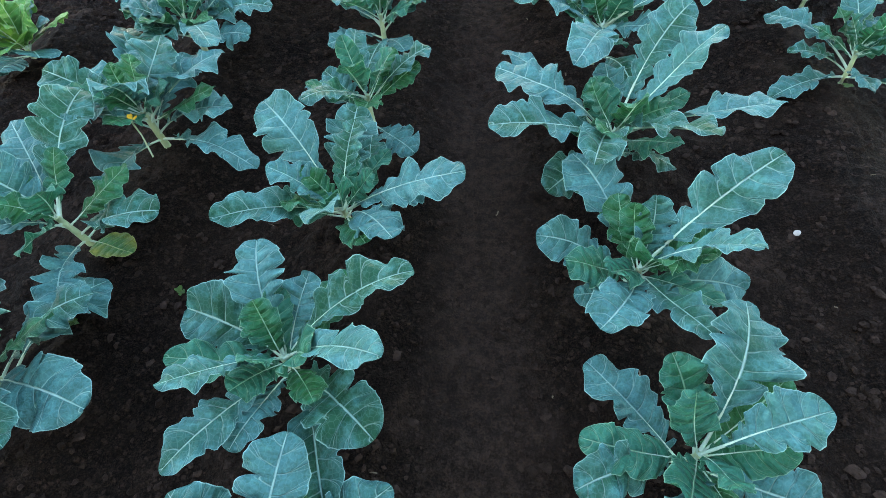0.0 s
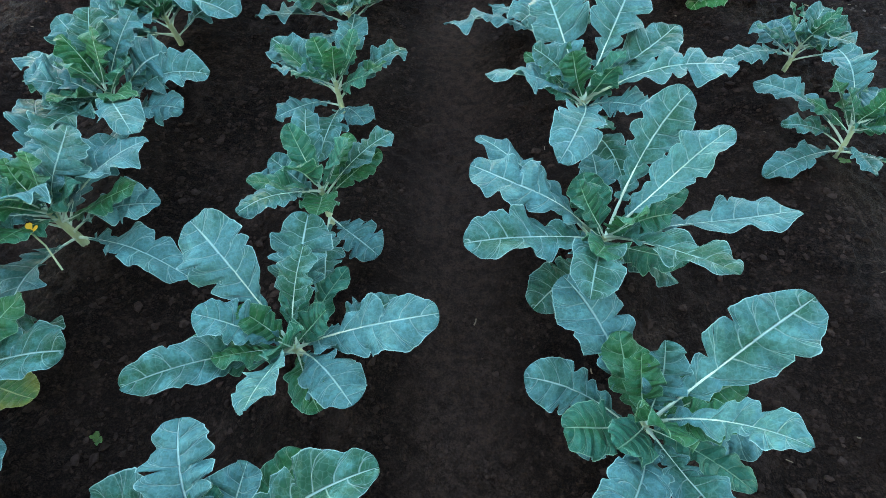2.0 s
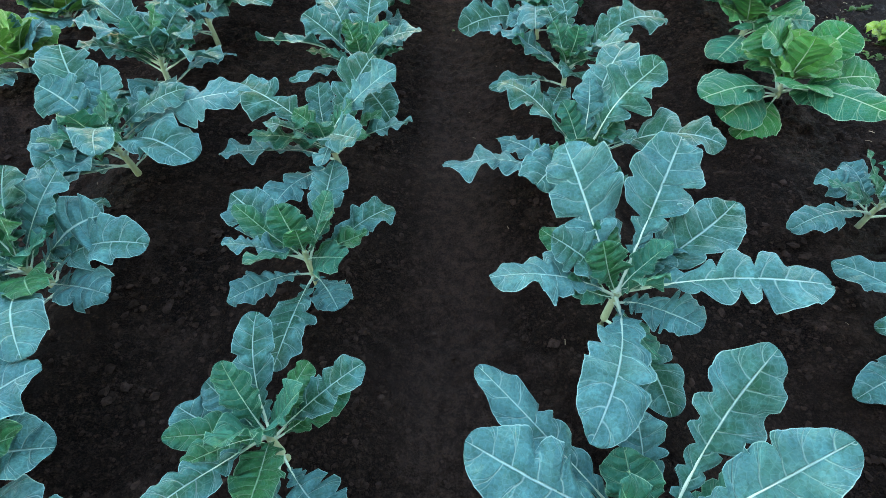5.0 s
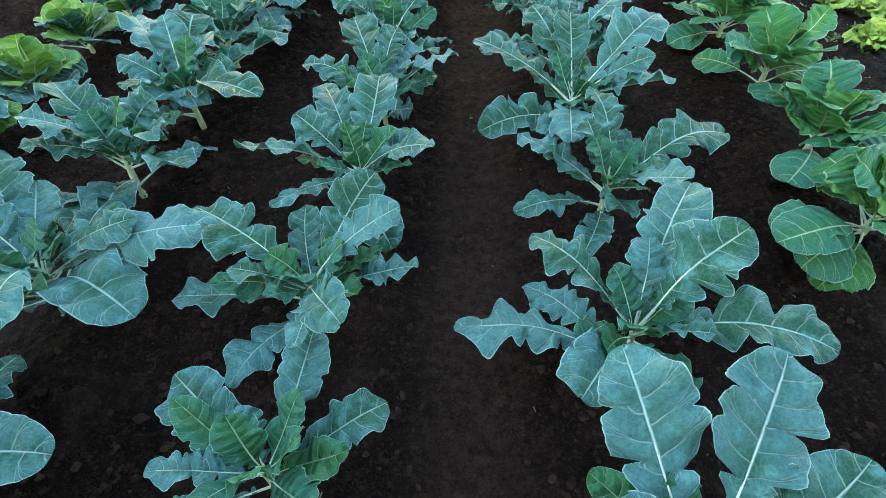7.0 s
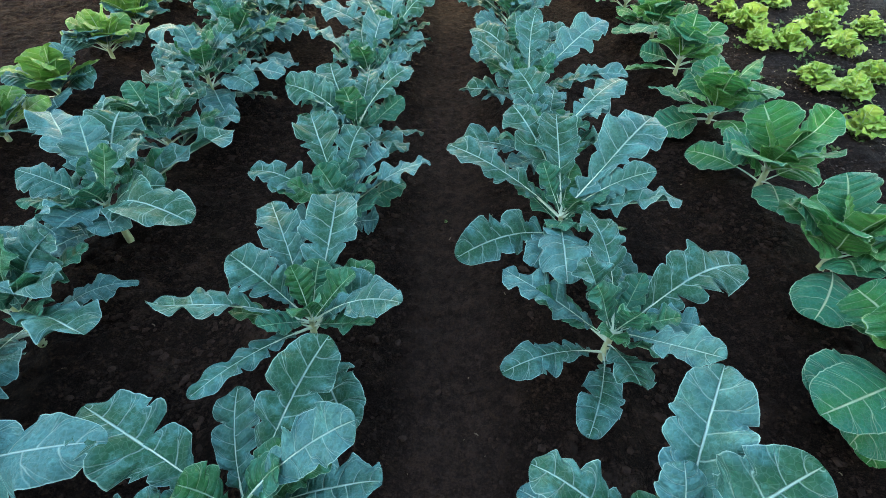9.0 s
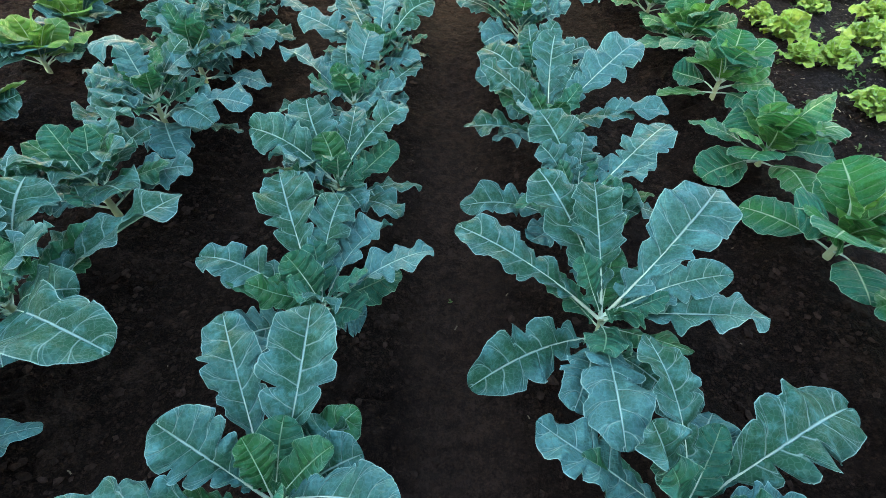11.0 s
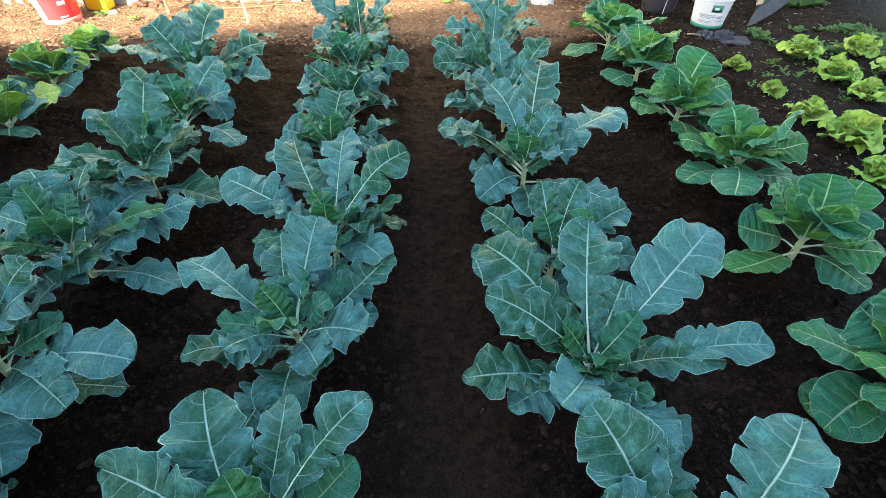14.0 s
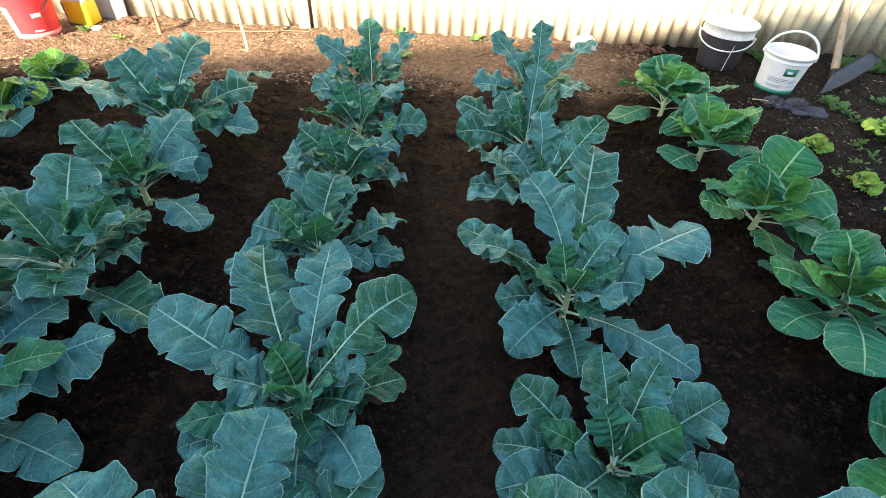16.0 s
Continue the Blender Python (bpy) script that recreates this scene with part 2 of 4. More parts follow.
def tube(path, radii, sides=6):
    """Vertices and faces of a tapered tube along a path."""
    path = np.asarray(path, float)
    verts, faces = [], []
    for i, p in enumerate(path):
        d = path[min(i + 1, len(path) - 1)] - path[max(i - 1, 0)]
        d = d / (np.linalg.norm(d) + 1e-9)
        a = np.cross(d, (0, 0, 1.0))
        if np.linalg.norm(a) < 0.05:
            a = np.cross(d, (0, 1.0, 0))
        a /= np.linalg.norm(a)
        c = np.cross(a, d)
        for k in range(sides):
            w = 2 * math.pi * k / sides
            verts.append(p + radii[i] * (math.cos(w) * a + math.sin(w) * c))
    for i in range(len(path) - 1):
        for k in range(sides):
            j = (k + 1) % sides
            faces.append((i * sides + k, i * sides + j, (i + 1) * sides + j, (i + 1) * sides + k))
    n = len(path) * sides
    faces.append(tuple(range(sides)))
    faces.append(tuple(range(n - 1, n - sides - 1, -1)))
    return verts, faces


def bezier(p0, p1, p2, s):
    s = np.asarray(s)[:, None]
    return (1 - s) ** 2 * p0 + 2 * s * (1 - s) * p1 + s ** 2 * p2


# for each kind of leaf: its outline, scalloped margin, clefts (how many a side, how deep), ruffle, and the rib's thickness;
# ears: small lobes down the stalk as place, half length, half width; sweep: how far the side veins lean to the tip
KINDS = {
    "broccoli": dict(start=0.15, power=1.02, round=0.46, scallop=0.05, waves=4.5, clefts=(2, 3), deep=1.25, ears=((0.03, 0.040, 0.34), (0.12, 0.055, 0.60)), ruffle=0.40, fold=0.40, rib=0.0043, sweep=0.24),
    "young": dict(start=0.12, power=0.98, round=0.46, scallop=0.05, waves=4.5, clefts=(1, 3), deep=0.9, ears=((0.07, 0.05, 0.45),), ruffle=0.38, fold=0.34, rib=0.0036, sweep=0.24),
    "cabbage": dict(start=0.03, power=0.96, round=0.44, scallop=0.020, waves=3.0, clefts=(0, 1), deep=0.22, ears=(), ruffle=0.10, fold=0.16, rib=0.0044, sweep=0.32),
    "heart": dict(start=0.03, power=1.02, round=0.46, scallop=0.025, waves=3.5, clefts=(0, 1), deep=0.20, ears=(), ruffle=0.12, fold=0.30, rib=0.0048, sweep=0.32),
    "lettuce": dict(start=0.0, power=1.15, round=0.46, scallop=0.10, waves=6.0, clefts=(1, 2), deep=0.25, ears=(), ruffle=0.34, fold=0.40, rib=0.0030, sweep=0.2),
    "weed": dict(start=0.05, power=0.80, round=0.60, scallop=0.10, waves=3.0, clefts=(0, 1), deep=0.2, ears=(), ruffle=0.10, fold=0.15, rib=0.0012, sweep=0.4),
}


def outline(u, k, rng):
    """Half width of one side of a leaf along its length, as a share of the widest."""
    x = np.clip((u - k["start"]) / (1 - k["start"]), 0, 1)
    main = np.sin(math.pi * np.clip(0.002 + 0.9965 * x, 0, 1) ** (k["power"] * rng.uniform(0.88, 1.12))) ** k["round"] * (x > 0)
    # shallow scallops of uneven length
    run = x * k["waves"] * rng.uniform(0.8, 1.25) + rng.uniform(0, 1) + 0.30 * np.sin(4.1 * x + rng.uniform(0, 6.28)) + 0.12 * np.sin(11 * x + rng.uniform(0, 6.28))
    main = main * (1 + k["scallop"] * rng.uniform(0.5, 1.4) * (1.2 - 1.1 * x) * (np.sqrt(np.sin(math.pi * run) ** 2 + 0.12) - 0.72)) * (1 + 0.06 * np.sin(5 * x + rng.uniform(0, 6.28)))
    main = main * (1 + 0.010 * np.sin(2 * math.pi * rng.uniform(9, 12) * x + rng.uniform(0, 6.28)) + 0.006 * np.sin(2 * math.pi * rng.uniform(15, 19) * x + rng.uniform(0, 6.28)))
    # narrow clefts part the lower blade into rounded lobes
    n = rng.randint(*k["clefts"])
    for i in range(n):
        at = 0.05 + 0.58 * (i + rng.uniform(0.15, 0.85)) / n
        depth = min(0.90, k["deep"] * (1.05 - 1.0 * at) * rng.uniform(0.40, 1.10))
        reach = np.where(x < at, rng.uniform(0.075, 0.12), rng.uniform(0.03, 0.05))
        near = np.clip(1 - np.abs(x - at) / reach, 0, 1)
        main = main * (1 - depth * (1 - np.sqrt(1 - near ** 2)))
    for place, long, wide in k["ears"]:
        c, r, w = place + rng.uniform(-0.02, 0.02), long * rng.uniform(0.7, 1.25), wide * rng.uniform(0.15, 1.15)
        main = np.maximum(main, w * np.sqrt(np.clip(1 - ((u - c) / r) ** 2, 0, 1)))
    return np.maximum(main, 0.030 * np.clip((1 - u) * 12, 0, 1))


def leaf(parent, p0, p2, width, arch, stalk, kind, mat, rng, rows=54, cols=8, twist=None, label="", rib_mat=None):
    """One leaf from its foot p0 to its tip p2: a blade with lobed, ruffled edges, and its stalk and midrib as a part of it."""
    k = KINDS[kind]
    p0, p2 = np.asarray(p0, float), np.asarray(p2, float)
    span = np.linalg.norm(p2 - p0)
    up = np.array((0, 0, 1.0))
    side0 = np.cross(p2 - p0, up)
    side0 = side0 / (np.linalg.norm(side0) + 1e-9)
    p1 = 0.5 * (p0 + p2) + up * arch * span + side0 * span * rng.uniform(-0.10, 0.10)
    q = np.linspace(0, 1, rows)
    u = 1 - (1 - q) ** 1.45
    c = bezier(p0, p1, p2, stalk + (1 - stalk) * u)
    d = np.gradient(c, axis=0)
    d /= np.linalg.norm(d, axis=1)[:, None] + 1e-9
    side = np.cross(d, up)
    side /= np.linalg.norm(side, axis=1)[:, None] + 1e-9
    nor = np.cross(side, d)
    tw = (rng.uniform(-0.32, 0.32) if twist is None else twist) + rng.uniform(-0.40, 0.40) * u
    side, nor = (np.cos(tw)[:, None] * side + np.sin(tw)[:, None] * nor), (np.cos(tw)[:, None] * nor - np.sin(tw)[:, None] * side)
    v = np.linspace(-1, 1, cols + 1)
    v = np.sign(v) * np.abs(v) ** 0.85
    grid = np.empty((rows, cols + 1, 3))
    fold = k["fold"] * rng.uniform(0.2, 1.7)
    lean = k["sweep"] * (1 - u) ** 0.7
    bow = width * rng.uniform(-0.10, 0.10) * np.sin(2 * math.pi * (rng.uniform(0.6, 1.1) * u + rng.uniform(0, 1)))
    f1, f2, f3 = rng.uniform(1.2, 2.0), rng.uniform(2.6, 3.8), rng.uniform(6.0, 8.5)
    for sign in (-1, 1):
        w = width * outline(u, k, rng) * rng.uniform(0.90, 1.10)
        body = np.minimum(w, width)
        slow = np.sin(2 * math.pi * f1 * u + rng.uniform(0, 6.28))
        wave = 0.62 * np.sin(2 * math.pi * f2 * u + rng.uniform(0, 6.28))
        frill = 0.20 * np.sin(2 * math.pi * f3 * u + rng.uniform(0, 6.28))
        curl, shift = rng.uniform(-0.08, 0.40), rng.uniform(0, 1)
        for j, vv in enumerate(v):
            if vv * sign < 0 or (vv == 0 and sign < 0):
                continue
            a = abs(vv)
            lift = fold * a * w * (1 - 0.6 * a * u) + k["ruffle"] * body * (0.55 * a * slow + a ** 2 * wave + a ** 3.5 * frill) + bow * (1 - a * a)
            lift = lift - curl * w * a ** 3 + 0.022 * width * np.sin(2 * math.pi * (7.0 * u + shift)) * min(1.0, 3.2 * a * (1.15 - a))
            grid[:, j] = c + side * (vv * w)[:, None] + d * (a * w * lean)[:, None] + nor * lift[:, None]
    wide = cols + 1
    faces = [(i * wide + j, i * wide + j + 1, (i + 1) * wide + j + 1, (i + 1) * wide + j) for i in range(rows - 1) for j in range(cols)]
    uvs = [(s, t) for s in u for t in v]
    blade = part("leaf", mesh_from("leaf", grid.reshape(-1, 3), faces, mat, uvs), parent, label)
    tops = np.linspace(0, 1, 14)
    line = bezier(p0, p1, p2, 0.95 * tops)
    along = np.clip((0.95 * tops - stalk) / (1 - stalk), 0, 1)
    line = line + np.stack([np.interp(along, u, bow * nor[:, i]) for i in range(3)], -1) * np.clip(tops * 4, 0, 1)[:, None]
    r = k["rib"] * (0.55 + 0.45 * span / 0.3)
    lowered = line - up * (0.0006 + 0.30 * r * np.clip(tops * 3, 0, 1))[:, None]
    vs, fs = tube(lowered, r * (1.10 - 0.97 * tops ** 0.75), 5)
    part("midrib", mesh_from("midrib", vs, fs, rib_mat or RIB), blade)
    return blade

# ---- the ground ----
ROWS_X = (-1.72, -0.85, 0.02, 0.88, 1.76)      # the planted ridges


def lattice(x, y, size, seed):
    """Smooth random heights from -1 to 1 on a square lattice of the given size."""
    r = np.random.RandomState(seed).uniform(-1, 1, (256, 256))
    gx, gy = x / size + 1000.0, y / size + 1000.0
    ix, iy = np.floor(gx).astype(int), np.floor(gy).astype(int)
    fx, fy = gx - ix, gy - iy
    fx, fy = fx * fx * (3 - 2 * fx), fy * fy * (3 - 2 * fy)
    a, b = r[ix % 256, iy % 256], r[(ix + 1) % 256, iy % 256]
    c, d = r[ix % 256, (iy + 1) % 256], r[(ix + 1) % 256, (iy + 1) % 256]
    return (a * (1 - fx) + b * fx) * (1 - fy) + (c * (1 - fx) + d * fx) * fy


def swell(x, y):
    """Height of the ground without its crumbs: ridges and furrows in the bed, level beside it."""
    x, y = np.asarray(x, float), np.asarray(y, float)
    step = lambda d: 1 / (1 + np.exp(np.clip(d, -40, 40)))
    bed = step((y - 7.65) / 0.12) * step((x - 2.25) / 0.10) * step((-2.35 - x) / 0.15)
    ridge = sum(np.exp(-(((x - r) - 0.03 * np.sin(1.3 * y + r)) / 0.24) ** 2) for r in ROWS_X)
    return bed * (-0.055 + 0.10 * ridge) + (1 - bed) * 0.0 + 0.012 * lattice(x, y, 0.55, 3)


def ground_sheet():
    fx, fy = np.arange(-3.3, 3.9, 0.02), np.arange(-0.7, 8.62, 0.02)
    out = np.array([0.1, 0.3, 0.8, 2, 5, 12, 30, 80, 200, 600.0])
    xs = np.concatenate((fx[0] - out[::-1], fx, fx[-1] + out))
    ys = np.concatenate((fy[0] - out[::-1], fy, fy[-1] + out))
    x, y = np.meshgrid(xs, ys)
    near = ((x > -3.31) & (x < 3.91) & (y > -0.71) & (y < 8.63)).astype(float)
    crumbs = 0.014 * lattice(x, y, 0.11, 5) + 0.020 * np.abs(lattice(x, y, 0.05, 7)) + 0.016 * lattice(x, y, 0.027, 9)
    trodden = np.exp(-((x - 0.46) / 0.16) ** 2) + np.exp(-((x - 1.36) / 0.14) ** 2) + np.exp(-((x + 0.42) / 0.14) ** 2)
    rough = (0.55 + 0.8 * np.clip(lattice(x, y, 0.4, 11), 0, 1)) * (1 - 0.35 * np.clip(trodden, 0, 1))
    z = swell(x, y) * near + crumbs * rough * near
    n, w = len(ys), len(xs)
    me = bpy.data.meshes.new("ground")
    co = np.stack((x, y, z), -1).reshape(-1, 3).astype(np.float32)
    i = (np.arange(n - 1)[:, None] * w + np.arange(w - 1)[None, :]).reshape(-1)
    quads = np.stack((i, i + 1, i + w + 1, i + w), -1).astype(np.int32)
    me.vertices.add(len(co))
    me.vertices.foreach_set("co", co.ravel())
    me.loops.add(quads.size)
    me.loops.foreach_set("vertex_index", quads.ravel())
    me.polygons.add(len(quads))
    me.polygons.foreach_set("loop_start", np.arange(0, quads.size, 4, dtype=np.int32))
    me.update(calc_edges=True)
    me.polygons.foreach_set("use_smooth", [True] * len(quads))
    me.materials.append(SOIL)
    tagged(new("ground", me), "dark crumbly garden soil raised in planted ridges", "soil", kind="structure")


ground_sheet()


def lumps(name, count, area, sizes, mat, seed, label, category, flat=0.7):
    """Many small angular lumps strewn on the ground, as one mesh."""
    r = np.random.RandomState(seed)
    base = np.array([(1, 0, 0), (-1, 0, 0), (0, 1, 0), (0, -1, 0), (0, 0, 1), (0, 0, -1), (.6, .6, .5), (-.6, .6, .5), (-.6, -.6, .5), (.6, -.6, .5)], float)
    tris = [(0, 6, 9), (2, 7, 6), (1, 8, 7), (3, 9, 8), (4, 6, 7), (4, 7, 8), (4, 8, 9), (4, 9, 6), (0, 2, 6), (2, 1, 7), (1, 3, 8), (3, 0, 9)]
    x = r.uniform(area[0], area[1], count)
    y = r.uniform(area[2], area[3], count)
    z = swell(x, y)
    s = sizes[0] + (sizes[1] - sizes[0]) * r.uniform(0, 1, count) ** 3.5
    s = s * np.where(np.abs(x - 0.46) < 0.17 + 0.05 * np.sin(9 * y), 0.68, 1.0)      # the trodden path stays smooth
    verts = np.empty((count, 10, 3))
    a = r.uniform(0, 6.28, count)
    ca, sa = np.cos(a), np.sin(a)
    wob = r.uniform(0.6, 1.3, (count, 10, 3))
    loc = base[None] * wob * s[:, None, None]
    loc[..., 2] *= flat
    loc[..., 0] *= r.uniform(0.7, 1.5, count)[:, None]
    verts[..., 0] = loc[..., 0] * ca[:, None] - loc[..., 1] * sa[:, None] + x[:, None]
    verts[..., 1] = loc[..., 0] * sa[:, None] + loc[..., 1] * ca[:, None] + y[:, None]
    verts[..., 2] = loc[..., 2] + (z + s * 0.25)[:, None]
    faces = (np.array(tris)[None] + 10 * np.arange(count)[:, None, None]).reshape(-1, 3)
    me = mesh_from(name, verts.reshape(-1, 3), faces, mat, smooth=False)
    tagged(new(name, me), label, category, kind="stuff")


lumps("soil_clods", 42000, (-2.4, 2.6, 0.0, 7.7), (0.0022, 0.0150), CLOD, 1, "loose dark soil clods strewn over the bed", "soil clods")
lumps("soil_lumps", 15000, (-2.4, 2.7, 0.0, 7.7), (0.005, 0.018), CLOD, 12, "dark soil lumps lying over the bed", "soil lumps", 0.55)
GRAVEL = plain_material("grey crumbs", (0.13, 0.112, 0.095), 0.9, 0.5, 60, 0.8, 0.6, gloss=0.08, island=0.95)
lumps("grey_crumbs", 14000, (2.25, 3.85, 2.8, 8.4), (0.002, 0.010), GRAVEL, 15, "grey earth crumbs between the lettuces", "soil crumbs", 0.6)
MULCH = plain_material("dry mulch", (0.26, 0.170, 0.115), 0.9, 0.5, 40, 0.8, 0.6, gloss=0.1, island=0.9)
lumps("mulch_chips", 15000, (-3.2, 1.9, 7.6, 8.5), (0.004, 0.016), MULCH, 2, "dry brown mulch chips along the fence", "mulch", 0.5)

# ---- the fence ----


def fence():
    f = root("fence", 0, 8.52, 0, "cream corrugated sheet fence, stained and weathered", "fence")
    tagged(f, kind="structure")
    pitch, deep = 0.098, 0.013
    wide = pitch * 8
    for i in range(12):
        x0 = -5.2 + i * wide
        steps = 8 * 8 + 1
        verts, faces = [], []
        for j in range(steps):
            w = x0 + (wide + 0.012) * j / (steps - 1)
            d = -deep * math.cos(2 * math.pi * (w / pitch)) + (0.003 if i % 2 else 0.0)
            for y, z in ((d, -0.05), (d, 1.85), (d + 0.002, 1.85), (d + 0.002, -0.05)):
                verts.append((w, y, z))
        for j in range(steps - 1):
            for k in range(4):
                a, b = j * 4 + k, j * 4 + (k + 1) % 4
                faces.append((a, b, b + 4, a + 4))
        faces += [(0, 1, 2, 3), tuple(len(verts) - k for k in (1, 2, 3, 4))]
        part("sheet", mesh_from("sheet", verts, faces, FENCE), f)
    return f


fence()

# ---- an unseen house behind, added to cast its shadow over the bed ----


def box(name, x0, x1, y0, y1, z0, z1, mat):
    v = [(x, y, z) for z in (z0, z1) for y in (y0, y1) for x in (x0, x1)]
    f = [(0, 2, 3, 1), (4, 5, 7, 6), (0, 1, 5, 4), (2, 6, 7, 3), (0, 4, 6, 2), (1, 3, 7, 5)]
    return mesh_from(name, v, f, mat, smooth=False)


# pale wall, out of view, also throws a little light back on the plants
PLASTER = plain_material("plaster wall", (0.70, 0.68, 0.64), 0.85, 0.8, 3, 0.5)
TILES = plain_material("roof covering", (0.22, 0.12, 0.09), 0.8, 0.6, 6, 0.6)
house = root("house", -8.5, -5.4, 0, "plain unseen house added to shade the bed", "house", turn=15.0)
part("wall", box("wall", -9, 21, -5, -0.3, -0.05, 6.14, PLASTER), house)
part("roof", box("roof", -9.3, 21.3, -5.3, 0.0, 6.14, 6.44, TILES), house, "flat projecting roof of the unseen house")


def shade_tree(x, y, z, wide, tall, seed):
    """A small unseen tree, added so that its loose crown breaks the sunlight on the fence."""
    rng = random.Random(seed)
    tree = root("tree", x, y, 0, "unseen slender tree added to dapple the sunlight", "tree")
    bark = plain_material("tree bark", (0.16, 0.12, 0.09), 0.9, 0.5, 18, 0.8, 0.7, 0.01)
    green = plain_material("tree leaf", (0.06, 0.12, 0.035), 0.5, 0.6, 8, 0.6)
    s = np.linspace(0, 1, 8)
    vs, fs = tube(np.stack((0.15 * np.sin(2 * s), 0.1 * s, (z + 0.4) * s), -1), 0.10 * (1.15 - s), 10)
    part("trunk", mesh_from("trunk", vs, fs, bark), tree)
    verts, faces = [], []
    for i in range(9):
        a, h = i * 2.4, z - tall * 0.9 + 0.12 * i
        vs, fs = tube([(0.12, 0.08, h), (0.5 * wide * math.cos(a), 0.5 * wide * math.sin(a), h + 0.3), (0.9 * wide * math.cos(a), 0.9 * wide * math.sin(a), h + 0.5)], [0.035, 0.02, 0.006], 6)
        part("limb", mesh_from("limb", vs, fs, bark), tree)
    for i in range(110):
        while True:
            c = np.array([rng.uniform(-1, 1) for _ in range(3)])
            if 0.2 < c @ c < 1:
                break
        c = c * (wide, wide, tall) + (0, 0, z)
        for k in range(26):
            p = c + np.array([rng.gauss(0, 0.13) for _ in range(3)])
            d = np.array([rng.uniform(-1, 1) for _ in range(3)])
            d /= np.linalg.norm(d)
            e = np.cross(d, (0.3, 0.2, 1))
            e /= np.linalg.norm(e)
            q = len(verts)
            verts += [p, p + d * 0.05 + e * 0.026, p + d * 0.11, p + d * 0.05 - e * 0.026]
            faces.append((q, q + 1, q + 2, q + 3))
    part("crown", mesh_from("crown", verts, faces, green), tree, "loose green crown of small leaves")


shade_tree(-1.86, -2.27, 5.84, 1.35, 0.95, 3)

# ---- plants ----


def stem(parent, top, thick):
    path = bezier(np.zeros(3) - (0, 0, 0.05), np.array((0, 0, top[2] * 0.5)), np.asarray(top, float), np.linspace(0, 1, 6))
    vs, fs = tube(path, np.linspace(1.15, 0.75, 6) * thick, 8)
    part("stem", mesh_from("stem", vs, fs, STALK), parent, "pale knobbly green stem")


def spread(leaves, count, size, rng, reach, rise, half):
    """Adds leaves in the widest gaps between the bearings of those given, high and low by turns."""
    leaves = list(leaves)
    start = rng.uniform(0, 360)
    for i in range(count):
        around = sorted(b % 360 for b, *_ in leaves)
        if around:
            gaps = [((around[(k + 1) % len(around)] - a) % 360 or 360, a) for k, a in enumerate(around)]
            wide, a = max(gaps)
            bearing = a + wide * rng.uniform(0.42, 0.58)
        else:
            bearing = start
        high = (i * 0.62) % 1.0
        leaves.append((bearing, size * (reach[0] + (reach[1] - reach[0]) * high) * rng.uniform(0.85, 1.12),
                       size * (rise[0] + (rise[1] - rise[0]) * high) * rng.uniform(0.88, 1.12), size * rng.uniform(*half)))
    return leaves


def broccoli(x, y, outer=(), fill=0, height=0.17, seed=0, size=1.0, inner=8, label="", mat=None):
    """A broccoli plant. outer: rows of bearing in degrees (0 = +x, anticlockwise), reach, height of the tip and half width of each big leaf."""
    rng = random.Random(seed * 7919 + 13)
    z = float(swell(x, y))
    p = root("broccoli_plant", x, y, z, label or "young broccoli plant with lobed blue-green leaves in dark soil", "broccoli plant", "broccoli plants in the bed")
    top = np.array((rng.uniform(-0.02, 0.02), rng.uniform(-0.02, 0.02), height * size))
    stem(p, top, 0.0118 * size)
    for bearing, reach, rise, half in spread(outer, fill, size, rng, (0.33, 0.16), (0.10, 0.38), (0.055, 0.078)):
        a = radians(bearing)
        foot = top * min(1.0, max(0.22, (rise - 0.02) / (0.34 * size)))
        tip = np.array((reach * math.cos(a), reach * math.sin(a), rise))
        steep = (tip[2] - foot[2]) / (reach + 0.05)
        arch = rng.uniform(0.10, 0.24) if steep > 0.6 else rng.uniform(0.14, 0.32)
        leaf(p, foot, tip, half * 1.10, arch, rng.uniform(0.12, 0.20), "broccoli", mat or BROCCOLI, rng)
    for i in range(inner):
        a = rng.uniform(0, 1.2) + i * 2.4
        high = i / max(1, inner - 1)
        reach = size * ((0.16 if inner < 6 else 0.25) - (0.10 if inner < 6 else 0.17) * high) * rng.uniform(0.8, 1.2)
        tip = top + np.array((reach * math.cos(a), reach * math.sin(a), size * (0.06 + 0.11 * high) * rng.uniform(0.8, 1.2)))
        leaf(p, top * (0.7 + 0.3 * high), tip, size * rng.uniform(0.040, 0.062), rng.uniform(0.0, 0.18), rng.uniform(0.06, 0.16), "young", BROCCOLI_YOUNG, rng, rows=34, cols=8)
    return p


